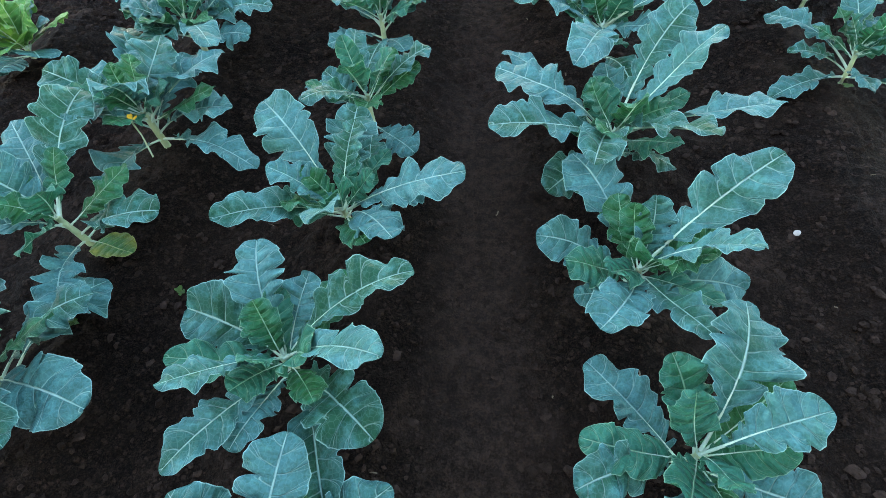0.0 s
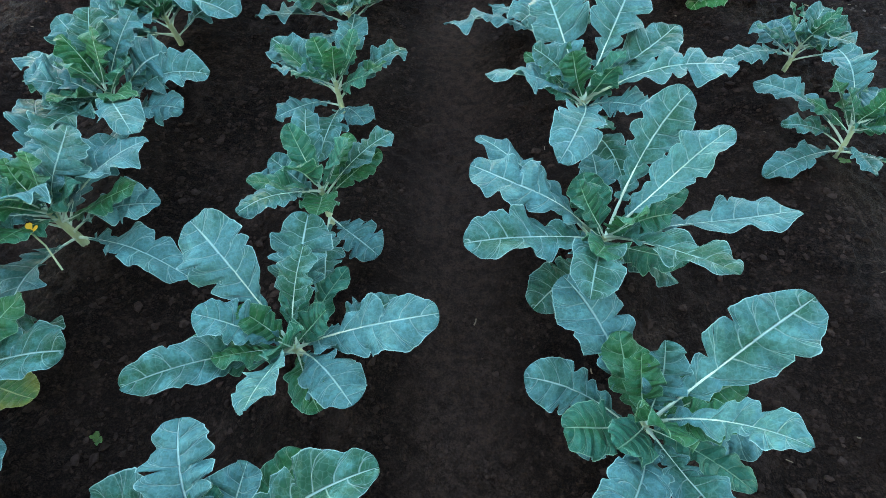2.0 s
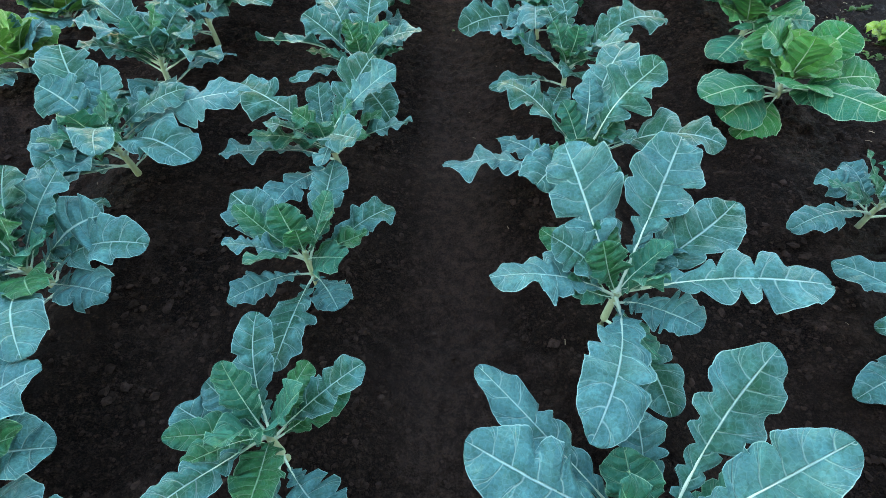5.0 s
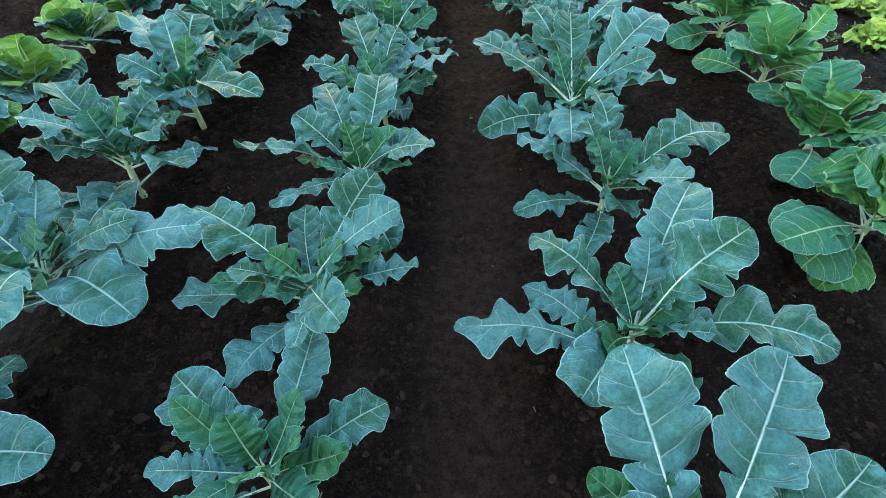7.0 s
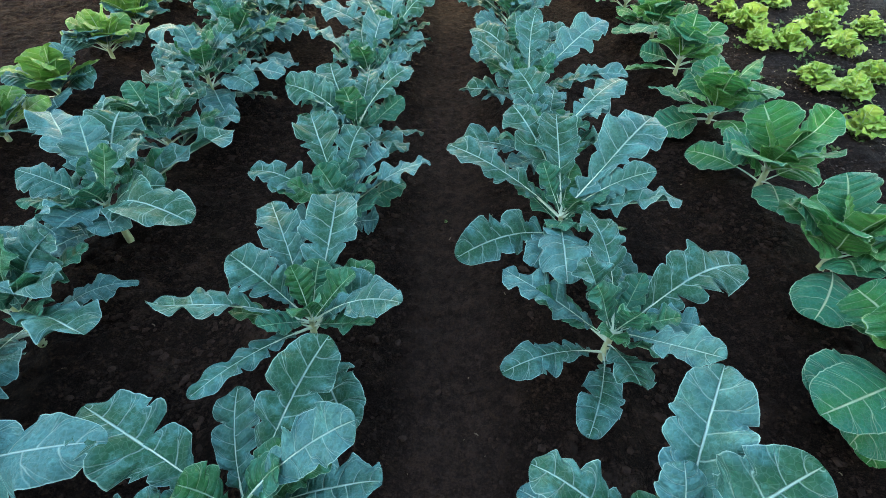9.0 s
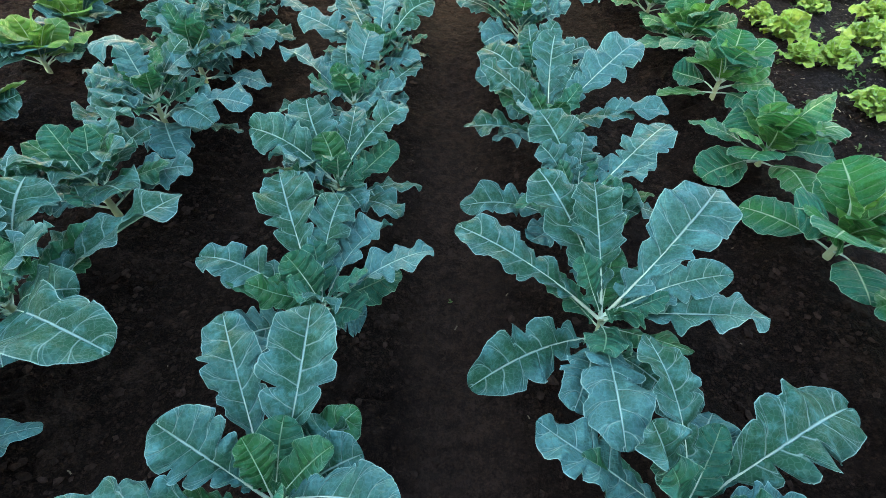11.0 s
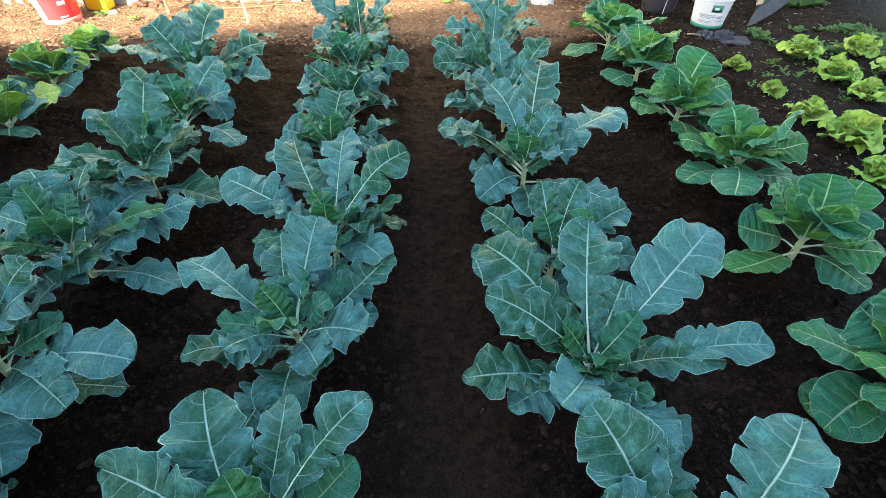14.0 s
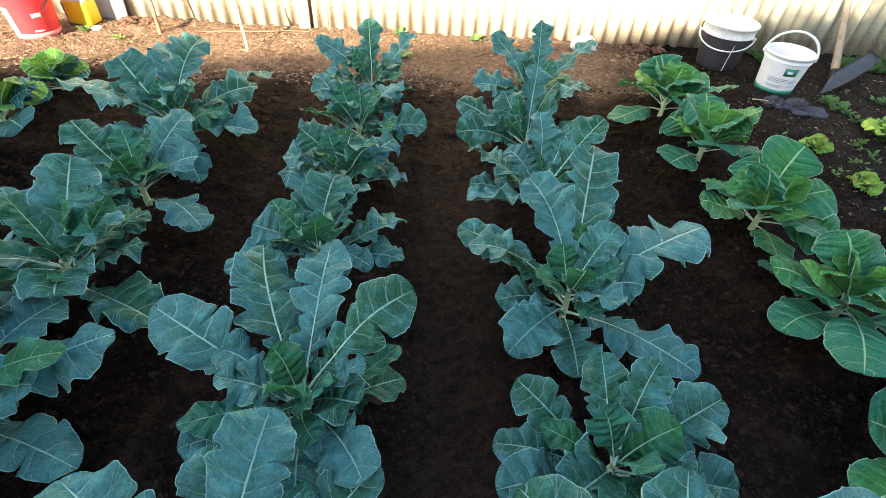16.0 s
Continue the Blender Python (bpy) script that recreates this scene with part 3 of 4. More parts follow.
def cabbage(x, y, outer=(), fill=0, seed=0, size=1.0, label="", mat=None, heart=8, heart_mat=None, tall=0.10, low=0.85, big=1.0):
    rng = random.Random(seed * 104729 + 5)
    z = float(swell(x, y))
    p = root("cabbage_plant", x, y, z, label or "leafy green cabbage plant with broad smooth leaves", "cabbage plant", "cabbages in the bed")
    top = np.array((0, 0, tall * size))
    stem(p, top, 0.013 * size)
    for bearing, reach, rise, half in spread(outer, fill, size, rng, (0.27, 0.12), (0.09 * low, 0.40 * low), (0.086, 0.108)):
        a = radians(bearing)
        foot = top * min(1.0, max(0.3, rise / (0.28 * size)))
        tip = np.array((reach * math.cos(a), reach * math.sin(a), rise))
        leaf(p, foot, tip, half * 1.08, rng.uniform(0.10, 0.24), rng.uniform(0.24, 0.34), "cabbage", mat or CABBAGE, rng, rows=30)
    for i in range(heart):
        a = rng.uniform(0, 1.0) + i * 2.4
        high = i / max(1, heart - 1)
        reach = size * big * (0.20 - 0.15 * high) * rng.uniform(0.85, 1.15)
        tip = top + np.array((reach * math.cos(a), reach * math.sin(a), size * big * (0.07 + 0.12 * high)))
        leaf(p, top * 0.85, tip, size * big * rng.uniform(0.066, 0.086), 0.16, 0.12, "heart", heart_mat or CABBAGE_HEART, rng, rows=22)
    return p


def lettuce(x, y, seed=0, size=1.0):
    rng = random.Random(seed * 31 + 3)
    z = float(swell(x, y))
    p = root("lettuce", x, y, z, "small bright yellow-green lettuce growing in grey soil", "lettuce", "lettuces beside the bed")
    for i in range(20):
        high = i / 19
        a = i * 2.4 + rng.uniform(-0.3, 0.3)
        reach = size * (0.155 - 0.115 * high) * rng.uniform(0.85, 1.15)
        tip = np.array((reach * math.cos(a), reach * math.sin(a), size * (0.05 + 0.10 * high) * rng.uniform(0.85, 1.2)))
        leaf(p, (0, 0, 0.005), tip, size * rng.uniform(0.046, 0.064), 0.24, 0.05, "lettuce", LETTUCE, rng, rows=26, cols=8)
    return p


# ---- the broccoli rows and the cabbages ----
broccoli(0.02, 0.17, [(84, 0.32, 0.26, 0.07)], fill=9, seed=0)
broccoli(-0.02, 0.68, [(-37, 0.3, 0.15, 0.075), (159, 0.32, 0.2, 0.082), (-105, 0.24, 0.21, 0.05), (-123, 0.34, 0.24, 0.054), (75, 0.19, 0.29, 0.05), (111, 0.28, 0.31, 0.073), (27, 0.36, 0.33, 0.056), (-141, 0.23, 0.37, 0.038), (-17, 0.31, 0.44, 0.045)], fill=1, seed=1)
broccoli(0.04, 1.17, [(89, 0.33, 0.27, 0.072), (-46, 0.27, 0.28, 0.06), (-152, 0.35, 0.31, 0.057), (-1, 0.37, 0.33, 0.065), (-176, 0.18, 0.35, 0.053), (75, 0.17, 0.36, 0.046), (137, 0.33, 0.38, 0.075), (-85, 0.25, 0.42, 0.046)], fill=1, seed=2)
broccoli(0.03, 1.67, [(-44, 0.25, 0.06, 0.061), (163, 0.25, 0.17, 0.049), (144, 0.22, 0.19, 0.045), (104, 0.3, 0.25, 0.052), (33, 0.27, 0.27, 0.052), (-125, 0.26, 0.33, 0.047)], fill=1, seed=3)
broccoli(0.00, 2.23, [(-54, 0.2, 0.1, 0.054), (-144, 0.26, 0.13, 0.051), (32, 0.31, 0.19, 0.059), (144, 0.32, 0.23, 0.067), (81, 0.34, 0.24, 0.053), (127, 0.13, 0.25, 0.041), (-167, 0.21, 0.27, 0.042)], fill=1, seed=4)
broccoli(0.00, 2.76, [(-169, 0.41, 0.17, 0.069), (8, 0.3, 0.21, 0.073), (108, 0.26, 0.25, 0.054), (72, 0.4, 0.28, 0.074), (-166, 0.22, 0.29, 0.055), (-82, 0.3, 0.31, 0.042), (158, 0.41, 0.32, 0.087), (-59, 0.33, 0.4, 0.06), (21, 0.27, 0.4, 0.055)], fill=1, seed=5)
broccoli(0.02, 3.28, [(50, 0.21, 0.22, 0.064), (116, 0.45, 0.27, 0.07), (-120, 0.38, 0.28, 0.043), (85, 0.41, 0.31, 0.08), (-167, 0.38, 0.32, 0.07), (-13, 0.3, 0.33, 0.061), (158, 0.23, 0.34, 0.066)], fill=2, seed=6)
broccoli(0.03, 3.81, [(2, 0.13, 0.09, 0.056), (165, 0.37, 0.25, 0.065), (52, 0.31, 0.26, 0.061), (-112, 0.26, 0.26, 0.057), (14, 0.34, 0.31, 0.067), (81, 0.3, 0.32, 0.064), (114, 0.43, 0.32, 0.077), (-64, 0.12, 0.32, 0.051)], fill=1, seed=7)
broccoli(0.00, 4.35, [(175, 0.27, 0.11, 0.058), (6, 0.31, 0.12, 0.055), (161, 0.33, 0.31, 0.069), (80, 0.27, 0.31, 0.052), (117, 0.3, 0.34, 0.077), (44, 0.34, 0.34, 0.058)], fill=6, seed=8)
broccoli(0.00, 4.90, [(20, 0.24, 0.14, 0.062), (-170, 0.34, 0.14, 0.062), (-163, 0.21, 0.18, 0.064), (43, 0.37, 0.23, 0.064), (-62, 0.2, 0.25, 0.058), (105, 0.26, 0.3, 0.058), (153, 0.37, 0.31, 0.074), (83, 0.32, 0.34, 0.075)], fill=4, seed=9)
broccoli(0.04, 5.34, [(19, 0.28, 0.13, 0.066), (-147, 0.28, 0.19, 0.067), (95, 0.18, 0.24, 0.037), (-49, 0.31, 0.25, 0.068), (161, 0.22, 0.26, 0.057), (156, 0.44, 0.29, 0.077), (113, 0.47, 0.29, 0.085), (8, 0.18, 0.3, 0.046), (86, 0.41, 0.34, 0.069), (36, 0.35, 0.37, 0.07)], fill=4, seed=10)
broccoli(0.00, 5.90, [(112, 0.41, 0.21, 0.075), (151, 0.23, 0.23, 0.059), (-142, 0.32, 0.23, 0.054), (14, 0.28, 0.24, 0.065), (-45, 0.27, 0.27, 0.034), (56, 0.22, 0.3, 0.059)], fill=6, seed=11)
broccoli(-0.02, 6.38, [(5, 0.27, 0.1, 0.058), (172, 0.28, 0.11, 0.062), (43, 0.27, 0.21, 0.069), (66, 0.08, 0.29, 0.055), (161, 0.17, 0.31, 0.067)], fill=6, seed=12, height=0.15, inner=7)
broccoli(0.00, 6.76, [(-163, 0.28, 0.17, 0.069), (40, 0.26, 0.30, 0.060), (150, 0.24, 0.34, 0.062)], fill=7, seed=13, height=0.15, inner=7)
broccoli(0.00, 7.14, [(30, 0.26, 0.40, 0.058), (95, 0.14, 0.46, 0.055), (160, 0.30, 0.36, 0.055), (-20, 0.26, 0.20, 0.055)], fill=6, seed=14, height=0.17, inner=7)
broccoli(0.93, 0.50, [(134, 0.3, 0.12, 0.064), (-162, 0.29, 0.21, 0.057), (71, 0.3, 0.33, 0.083), (15, 0.17, 0.37, 0.051)], fill=3, seed=15)
broccoli(0.88, 0.97, [(-177, 0.15, 0.02, 0.042), (158, 0.29, 0.16, 0.062), (116, 0.37, 0.26, 0.079), (-123, 0.28, 0.29, 0.063), (78, 0.14, 0.31, 0.047), (-73, 0.27, 0.31, 0.046), (31, 0.36, 0.41, 0.076), (-35, 0.2, 0.44, 0.049)], fill=1, seed=16)
broccoli(0.86, 1.50, [(-40, 0.25, 0.15, 0.045), (136, 0.47, 0.24, 0.056), (90, 0.23, 0.25, 0.05), (-162, 0.41, 0.3, 0.072), (160, 0.39, 0.31, 0.074), (-6, 0.47, 0.31, 0.063), (-109, 0.31, 0.31, 0.065), (-57, 0.35, 0.41, 0.06), (50, 0.37, 0.43, 0.07), (20, 0.3, 0.46, 0.063)], fill=1, seed=17)
broccoli(0.90, 2.07, [(-43, 0.22, 0.26, 0.057), (31, 0.25, 0.26, 0.06), (-172, 0.35, 0.33, 0.074), (32, 0.39, 0.33, 0.081), (-110, 0.47, 0.33, 0.073), (158, 0.2, 0.34, 0.061), (106, 0.42, 0.37, 0.091), (-13, 0.43, 0.38, 0.071), (62, 0.44, 0.4, 0.091)], fill=1, seed=18)
broccoli(0.91, 2.64, [(147, 0.35, 0.11, 0.066), (177, 0.5, 0.13, 0.09), (-129, 0.33, 0.29, 0.077), (-19, 0.39, 0.33, 0.083), (-43, 0.15, 0.34, 0.044), (67, 0.41, 0.38, 0.077), (155, 0.34, 0.38, 0.07), (91, 0.16, 0.38, 0.044), (31, 0.23, 0.47, 0.088)], fill=1, seed=19)
broccoli(0.93, 3.27, [(-159, 0.36, 0.12, 0.059), (153, 0.36, 0.24, 0.078), (26, 0.49, 0.24, 0.088), (98, 0.35, 0.33, 0.054), (-58, 0.28, 0.39, 0.054)], fill=5, seed=20)
broccoli(0.86, 3.76, [(-152, 0.45, 0.16, 0.072), (-118, 0.33, 0.21, 0.064), (-100, 0.41, 0.26, 0.078), (155, 0.48, 0.34, 0.074), (-18, 0.35, 0.34, 0.076), (1, 0.27, 0.38, 0.046), (116, 0.43, 0.4, 0.085), (94, 0.34, 0.4, 0.081), (43, 0.45, 0.41, 0.088)], fill=1, seed=21)
broccoli(0.87, 4.25, [(180, 0.42, 0.15, 0.058), (83, 0.23, 0.32, 0.049), (6, 0.22, 0.35, 0.062), (37, 0.4, 0.36, 0.08), (116, 0.32, 0.37, 0.074)], fill=5, seed=22)
broccoli(0.84, 4.75, [(-177, 0.37, 0.17, 0.078), (-1, 0.47, 0.26, 0.055), (-74, 0.3, 0.26, 0.07), (-9, 0.32, 0.27, 0.06), (132, 0.43, 0.36, 0.084), (-129, 0.28, 0.38, 0.06), (165, 0.32, 0.4, 0.073), (39, 0.48, 0.41, 0.092), (86, 0.34, 0.42, 0.079)], fill=4, seed=23)
broccoli(0.83, 5.22, [(142, 0.29, 0.21, 0.059), (4, 0.14, 0.25, 0.047), (23, 0.29, 0.26, 0.066), (99, 0.2, 0.32, 0.056)], fill=8, seed=24)
broccoli(0.82, 5.76, [(-42, 0.43, 0.15, 0.08), (-131, 0.35, 0.18, 0.073), (149, 0.43, 0.22, 0.059), (168, 0.35, 0.28, 0.082), (21, 0.46, 0.32, 0.092), (109, 0.39, 0.34, 0.08), (42, 0.17, 0.35, 0.057), (76, 0.56, 0.37, 0.092)], fill=4, seed=25)
broccoli(0.80, 6.27, [(-150, 0.36, 0.25, 0.070), (155, 0.33, 0.28, 0.066), (180, 0.30, 0.20, 0.060), (30, 0.22, 0.45, 0.060), (100, 0.20, 0.42, 0.060)], fill=5, seed=26, height=0.15, inner=7)
broccoli(0.80, 6.70, [(170, 0.36, 0.30, 0.070), (-168, 0.36, 0.22, 0.072), (20, 0.20, 0.42, 0.068), (90, 0.15, 0.45, 0.058), (-59, 0.32, 0.27, 0.064)], fill=5, seed=27, height=0.15, inner=7)
broccoli(0.83, 7.10, [(25, 0.34, 0.42, 0.066), (80, 0.16, 0.50, 0.062), (150, 0.24, 0.44, 0.058), (-174, 0.30, 0.24, 0.077), (-30, 0.30, 0.30, 0.07)], fill=6, seed=28, height=0.18, inner=7)
broccoli(-0.86, 0.62, [(68, 0.37, 0.05, 0.079), (-13, 0.37, 0.17, 0.085)], fill=12, seed=29, size=1.12, inner=9)
YELLOWING = broccoli(-0.88, 1.12, [(68, 0.24, -0.01, 0.088), (128, 0.37, 0.3, 0.075), (91, 0.41, 0.34, 0.08)], fill=4, seed=30, size=1.0, inner=6)
broccoli(-0.81, 1.61, [(-22, 0.49, 0.07, 0.068), (119, 0.59, 0.19, 0.073), (30, 0.36, 0.29, 0.087), (175, 0.28, 0.34, 0.071)], fill=10, seed=31, size=1.12, inner=9)
broccoli(-0.81, 2.16, [(9, 0.36, 0.21, 0.074), (160, 0.36, 0.26, 0.075), (-129, 0.22, 0.26, 0.06), (-53, 0.45, 0.3, 0.059), (64, 0.23, 0.37, 0.057), (103, 0.21, 0.39, 0.064)], fill=8, seed=32, size=1.12, inner=9)
broccoli(-0.83, 2.75, [(41, 0.24, 0.09, 0.072), (-25, 0.44, 0.24, 0.092), (8, 0.56, 0.33, 0.074), (12, 0.34, 0.35, 0.051), (127, 0.34, 0.41, 0.091), (-56, 0.42, 0.41, 0.054)], fill=8, seed=33, size=1.12, inner=9)
broccoli(-0.87, 3.27, [(32, 0.33, 0.1, 0.051), (-22, 0.39, 0.27, 0.076), (0, 0.24, 0.34, 0.067), (144, 0.32, 0.37, 0.084)], fill=10, seed=34, size=1.12, inner=9)
broccoli(-0.84, 3.78, [(44, 0.53, 0.27, 0.092), (-27, 0.5, 0.3, 0.092), (133, 0.51, 0.34, 0.092), (91, 0.3, 0.39, 0.092)], fill=10, seed=35, size=1.12, inner=9)
broccoli(-0.86, 4.32, [(44, 0.3, 0.1, 0.092)], fill=13, seed=36, size=1.12, inner=9)
broccoli(-0.87, 4.86, [(-10, 0.38, 0.08, 0.074), (-7, 0.44, 0.2, 0.092)], fill=12, seed=37, size=1.12, inner=9)
broccoli(-0.85, 5.30, [(-17, 0.39, 0.07, 0.069), (27, 0.16, 0.13, 0.092), (-175, 0.49, 0.21, 0.092), (25, 0.42, 0.22, 0.078), (-142, 0.13, 0.39, 0.084)], fill=9, seed=38, size=1.12, inner=9)
broccoli(-0.80, 5.78, [(-83, 0.15, 0.13, 0.058), (91, 0.25, 0.15, 0.056), (21, 0.25, 0.19, 0.059), (119, 0.33, 0.2, 0.084), (-178, 0.31, 0.22, 0.085)], fill=9, seed=39, size=1.12, inner=9)
broccoli(-0.81, 6.27, [(113, 0.18, 0.17, 0.056), (-145, 0.18, 0.18, 0.055)], fill=5, seed=40, size=1.12, inner=9, height=0.11)
broccoli(-0.90, 6.79, [(-56, 0.4, 0.01, 0.085), (55, 0.6, 0.15, 0.074), (-107, 0.47, 0.17, 0.092), (169, 0.56, 0.21, 0.092), (31, 0.42, 0.21, 0.092), (107, 0.47, 0.3, 0.092), (86, 0.46, 0.34, 0.092), (147, 0.29, 0.35, 0.092)], fill=6, seed=41, size=1.12, inner=9, height=0.11)
broccoli(1.86, 1.97, [(-160, 0.33, 0.02, 0.055), (136, 0.38, 0.14, 0.051), (88, 0.33, 0.23, 0.063)], fill=6, seed=42, size=0.8)
broccoli(1.88, 2.50, [(-158, 0.4, 0.15, 0.048), (7, 0.19, 0.16, 0.06)], fill=6, seed=43, size=0.8)
cabbage(1.84, 3.20, [(-135, 0.34, 0.0, 0.089), (-145, 0.4, 0.09, 0.092), (-166, 0.38, 0.1, 0.089), (-167, 0.38, 0.12, 0.091), (-157, 0.45, 0.15, 0.092), (-10, 0.33, 0.15, 0.092), (-75, 0.22, 0.15, 0.08), (-67, 0.42, 0.22, 0.085)], fill=8, seed=44, size=1.12)
cabbage(1.86, 3.70, [(-127, 0.41, 0.11, 0.092), (-109, 0.2, 0.18, 0.092)], fill=10, seed=45, size=1.12)
cabbage(1.82, 4.18, [(140, 0.34, 0.05, 0.092), (-143, 0.32, 0.3, 0.092)], fill=10, seed=46, size=1.12)
cabbage(1.79, 4.72, [(-177, 0.28, -0.02, 0.092), (-160, 0.31, 0.01, 0.092), (150, 0.34, 0.12, 0.092), (15, 0.37, 0.15, 0.092)], fill=10, seed=47, size=1.04)
cabbage(1.80, 5.30, [(-158, 0.37, 0.08, 0.085), (37, 0.43, 0.14, 0.092), (30, 0.25, 0.26, 0.092)], fill=10, seed=48, size=1.04)
cabbage(1.80, 5.82, [(130, 0.29, 0.05, 0.092), (-155, 0.33, 0.08, 0.08), (18, 0.24, 0.11, 0.092), (-130, 0.08, 0.12, 0.092), (-122, 0.42, 0.18, 0.08)], fill=10, seed=49, size=1.04)
cabbage(1.72, 6.29, [(173, 0.26, 0.12, 0.092), (5, 0.17, 0.21, 0.092)], fill=10, seed=50, size=1.04)
cabbage(1.69, 6.83, [(17, 0.17, 0.22, 0.092)], fill=10, seed=51, size=1.08)
cabbage(1.66, 7.33, [(-154, 0.37, 0.04, 0.092), (161, 0.28, 0.16, 0.092), (-26, 0.32, 0.26, 0.092)], fill=10, seed=52, size=1.08)

# ---- the row of greens by the far edge of the bed ----
for i, (xx, yy, size) in enumerate(((-1.72, 2.2, 0.95), (-1.72, 3.5, 1), (-1.72, 3.95, 1), (-1.74, 4.43, 1), (-1.72, 4.85, 1), (-1.72, 5.4, 1), (-1.74, 5.83, 1),
                                    (-1.74, 6.35, 1), (-1.81, 6.88, 0.95), (-1.72, 7.24, 0.75))):
    cabbage(xx, yy, fill=8, seed=40 + i, size=size, heart=9, heart_mat=LIME_HEART, mat=BROCCOLI, tall=0.06, low=0.65, big=1.25, label="leafy lime green cabbage with blue-green outer leaves")

# ---- the lettuce patch beside the bed ----
for i, (xx, yy, size) in enumerate(((2.47, 7.09, 0.6), (2.5, 6.72, 0.6), (2.53, 6.39, 0.9), (2.59, 6.14, 1.2), (2.52, 5.8, 0.9), (2.96, 7.21, 1.0),
                                    (2.98, 6.86, 1.0), (3.35, 7.2, 1.0), (3.01, 6.6, 0.9), (2.63, 5.25, 1.0), (2.72, 5.79, 1.0), (2.6, 4.7, 1.0),
                                    (2.77, 5.11, 0.9), (3.1, 6.1, 1.1), (3.05, 5.72, 1.0), (3.4, 6.5, 1.0), (3.45, 6.1, 1.0), (3.4, 6.9, 1.1),
                                    (3.0, 5.3, 1.0), (2.65, 4.3, 1.0), (2.6, 3.7, 0.9), (2.6, 3.34, 0.9), (2.64, 3.08, 0.8))):
    lettuce(xx, yy, seed=i, size=0.98 * size)

# one leaf turning yellow at its edge
leaf(YELLOWING, (0.01, 0.0, 0.035), (0.195, -0.055, 0.045), 0.056, 0.14, 0.2, "cabbage", YELLOWED, random.Random(5), label="leaf turning yellow at the edge")

# ---- things along the fence ----


def lathe(profile, sides=40):
    """Vertices and faces of a turned shape from (radius, height) pairs."""
    verts, faces = [], []
    for r, z in profile:
        for k in range(sides):
            a = 2 * math.pi * k / sides
            verts.append((r * math.cos(a), r * math.sin(a), z))
    for i in range(len(profile) - 1):
        for k in range(sides):
            j = (k + 1) % sides
            faces.append((i * sides + k, i * sides + j, (i + 1) * sides + j, (i + 1) * sides + k))
    return verts, faces


def wrap(radius, a0, a1, z0, z1, steps=10, thick=0.0012):
    """A thin label bent round a bucket; radius gives the wall's radius at a height."""
    verts, faces = [], []
    for k in range(steps + 1):
        a = radians(a0 + (a1 - a0) * k / steps)
        for z, lift in ((z0, 0.0006), (z1, 0.0006), (z1, 0.0006 + thick), (z0, 0.0006 + thick)):
            r = radius(z) + lift
            verts.append((r * math.cos(a), r * math.sin(a), z))
    for k in range(steps):
        for e in range(4):
            p, q = k * 4 + e, k * 4 + (e + 1) % 4
            faces.append((p, p + 4, q + 4, q))
    faces += [(0, 1, 2, 3), tuple(steps * 4 + e for e in (3, 2, 1, 0))]
    return verts, faces


def crumpled(name, mat, rx, ry, rz, seed, folds=0.35, rings=26, sides=40):
    """A heap of crumpled cloth: a squashed dome with sharp folds."""
    verts, faces = [], []
    for i in range(rings + 1):
        w = math.pi * 0.5 * i / rings
        for k in range(sides):
            a = 2 * math.pi * k / sides
            x, y = math.cos(a) * math.sin(w), math.sin(a) * math.sin(w)
            n = float(np.abs(lattice(np.array(x + 9.0), np.array(y + 0.5 * x), 0.30, seed))) + 0.5 * float(np.abs(lattice(np.array(x), np.array(y), 0.13, seed + 1)))
            s = 1 - folds * n
            verts.append((rx * x * s, ry * y * s, rz * math.cos(w) * s + 0.001))
    for i in range(rings):
        for k in range(sides):
            j = (k + 1) % sides
            faces.append((i * sides + k, (i + 1) * sides + k, (i + 1) * sides + j, i * sides + j))
    return mesh_from(name, verts, faces, mat)


WHITE_PLASTIC = plain_material("white plastic", (0.74, 0.76, 0.78), 0.38, 0.80, 14, 0.5, 0.12, 0.002)
SOILED_WHITE = plain_material("soiled white plastic", (0.70, 0.71, 0.70), 0.45, 0.62, 18, 0.6, 0.15, 0.002)
CHARCOAL = plain_material("charcoal plastic", (0.045, 0.042, 0.050), 0.42, 0.55, 16, 0.7, 0.2, 0.002)
GREEN_PRINT = plain_material("green print", (0.02, 0.22, 0.14), 0.40, 0.75, 60, 0.5, 0.1, 0.001)
GREY_PRINT = plain_material("grey print", (0.42, 0.45, 0.50), 0.5, 0.8, 60, 0.5, 0.1, 0.001)
RED_PLASTIC = plain_material("red plastic", (0.62, 0.035, 0.045), 0.38, 0.70, 12, 0.5, 0.1, 0.002)
PINK_PLASTIC = plain_material("faded pink plastic", (0.66, 0.20, 0.20), 0.5, 0.75, 14, 0.5, 0.1, 0.002)
YELLOW_PLASTIC = plain_material("yellow plastic", (0.72, 0.50, 0.02), 0.42, 0.75, 14, 0.5, 0.1, 0.002)
OLD_WOOD = plain_material("weathered wood", (0.30, 0.235, 0.18), 0.75, 0.55, 24, 0.8, 0.5, 0.003)
STICK_WOOD = plain_material("brown stick bark", (0.24, 0.125, 0.075), 0.8, 0.6, 40, 0.7, 0.5, 0.003)
PALE_WOOD = plain_material("pale split wood", (0.50, 0.43, 0.26), 0.7, 0.7, 40, 0.6, 0.4, 0.002)
STEEL = plain_material("dark dull steel", (0.055, 0.057, 0.063), 0.48, 0.6, 22, 0.7, 0.25, 0.002, 0.35)
CLOTH = plain_material("dark grey knitted cloth", (0.070, 0.076, 0.100), 0.95, 0.5, 90, 0.8, 0.7, 0.004)
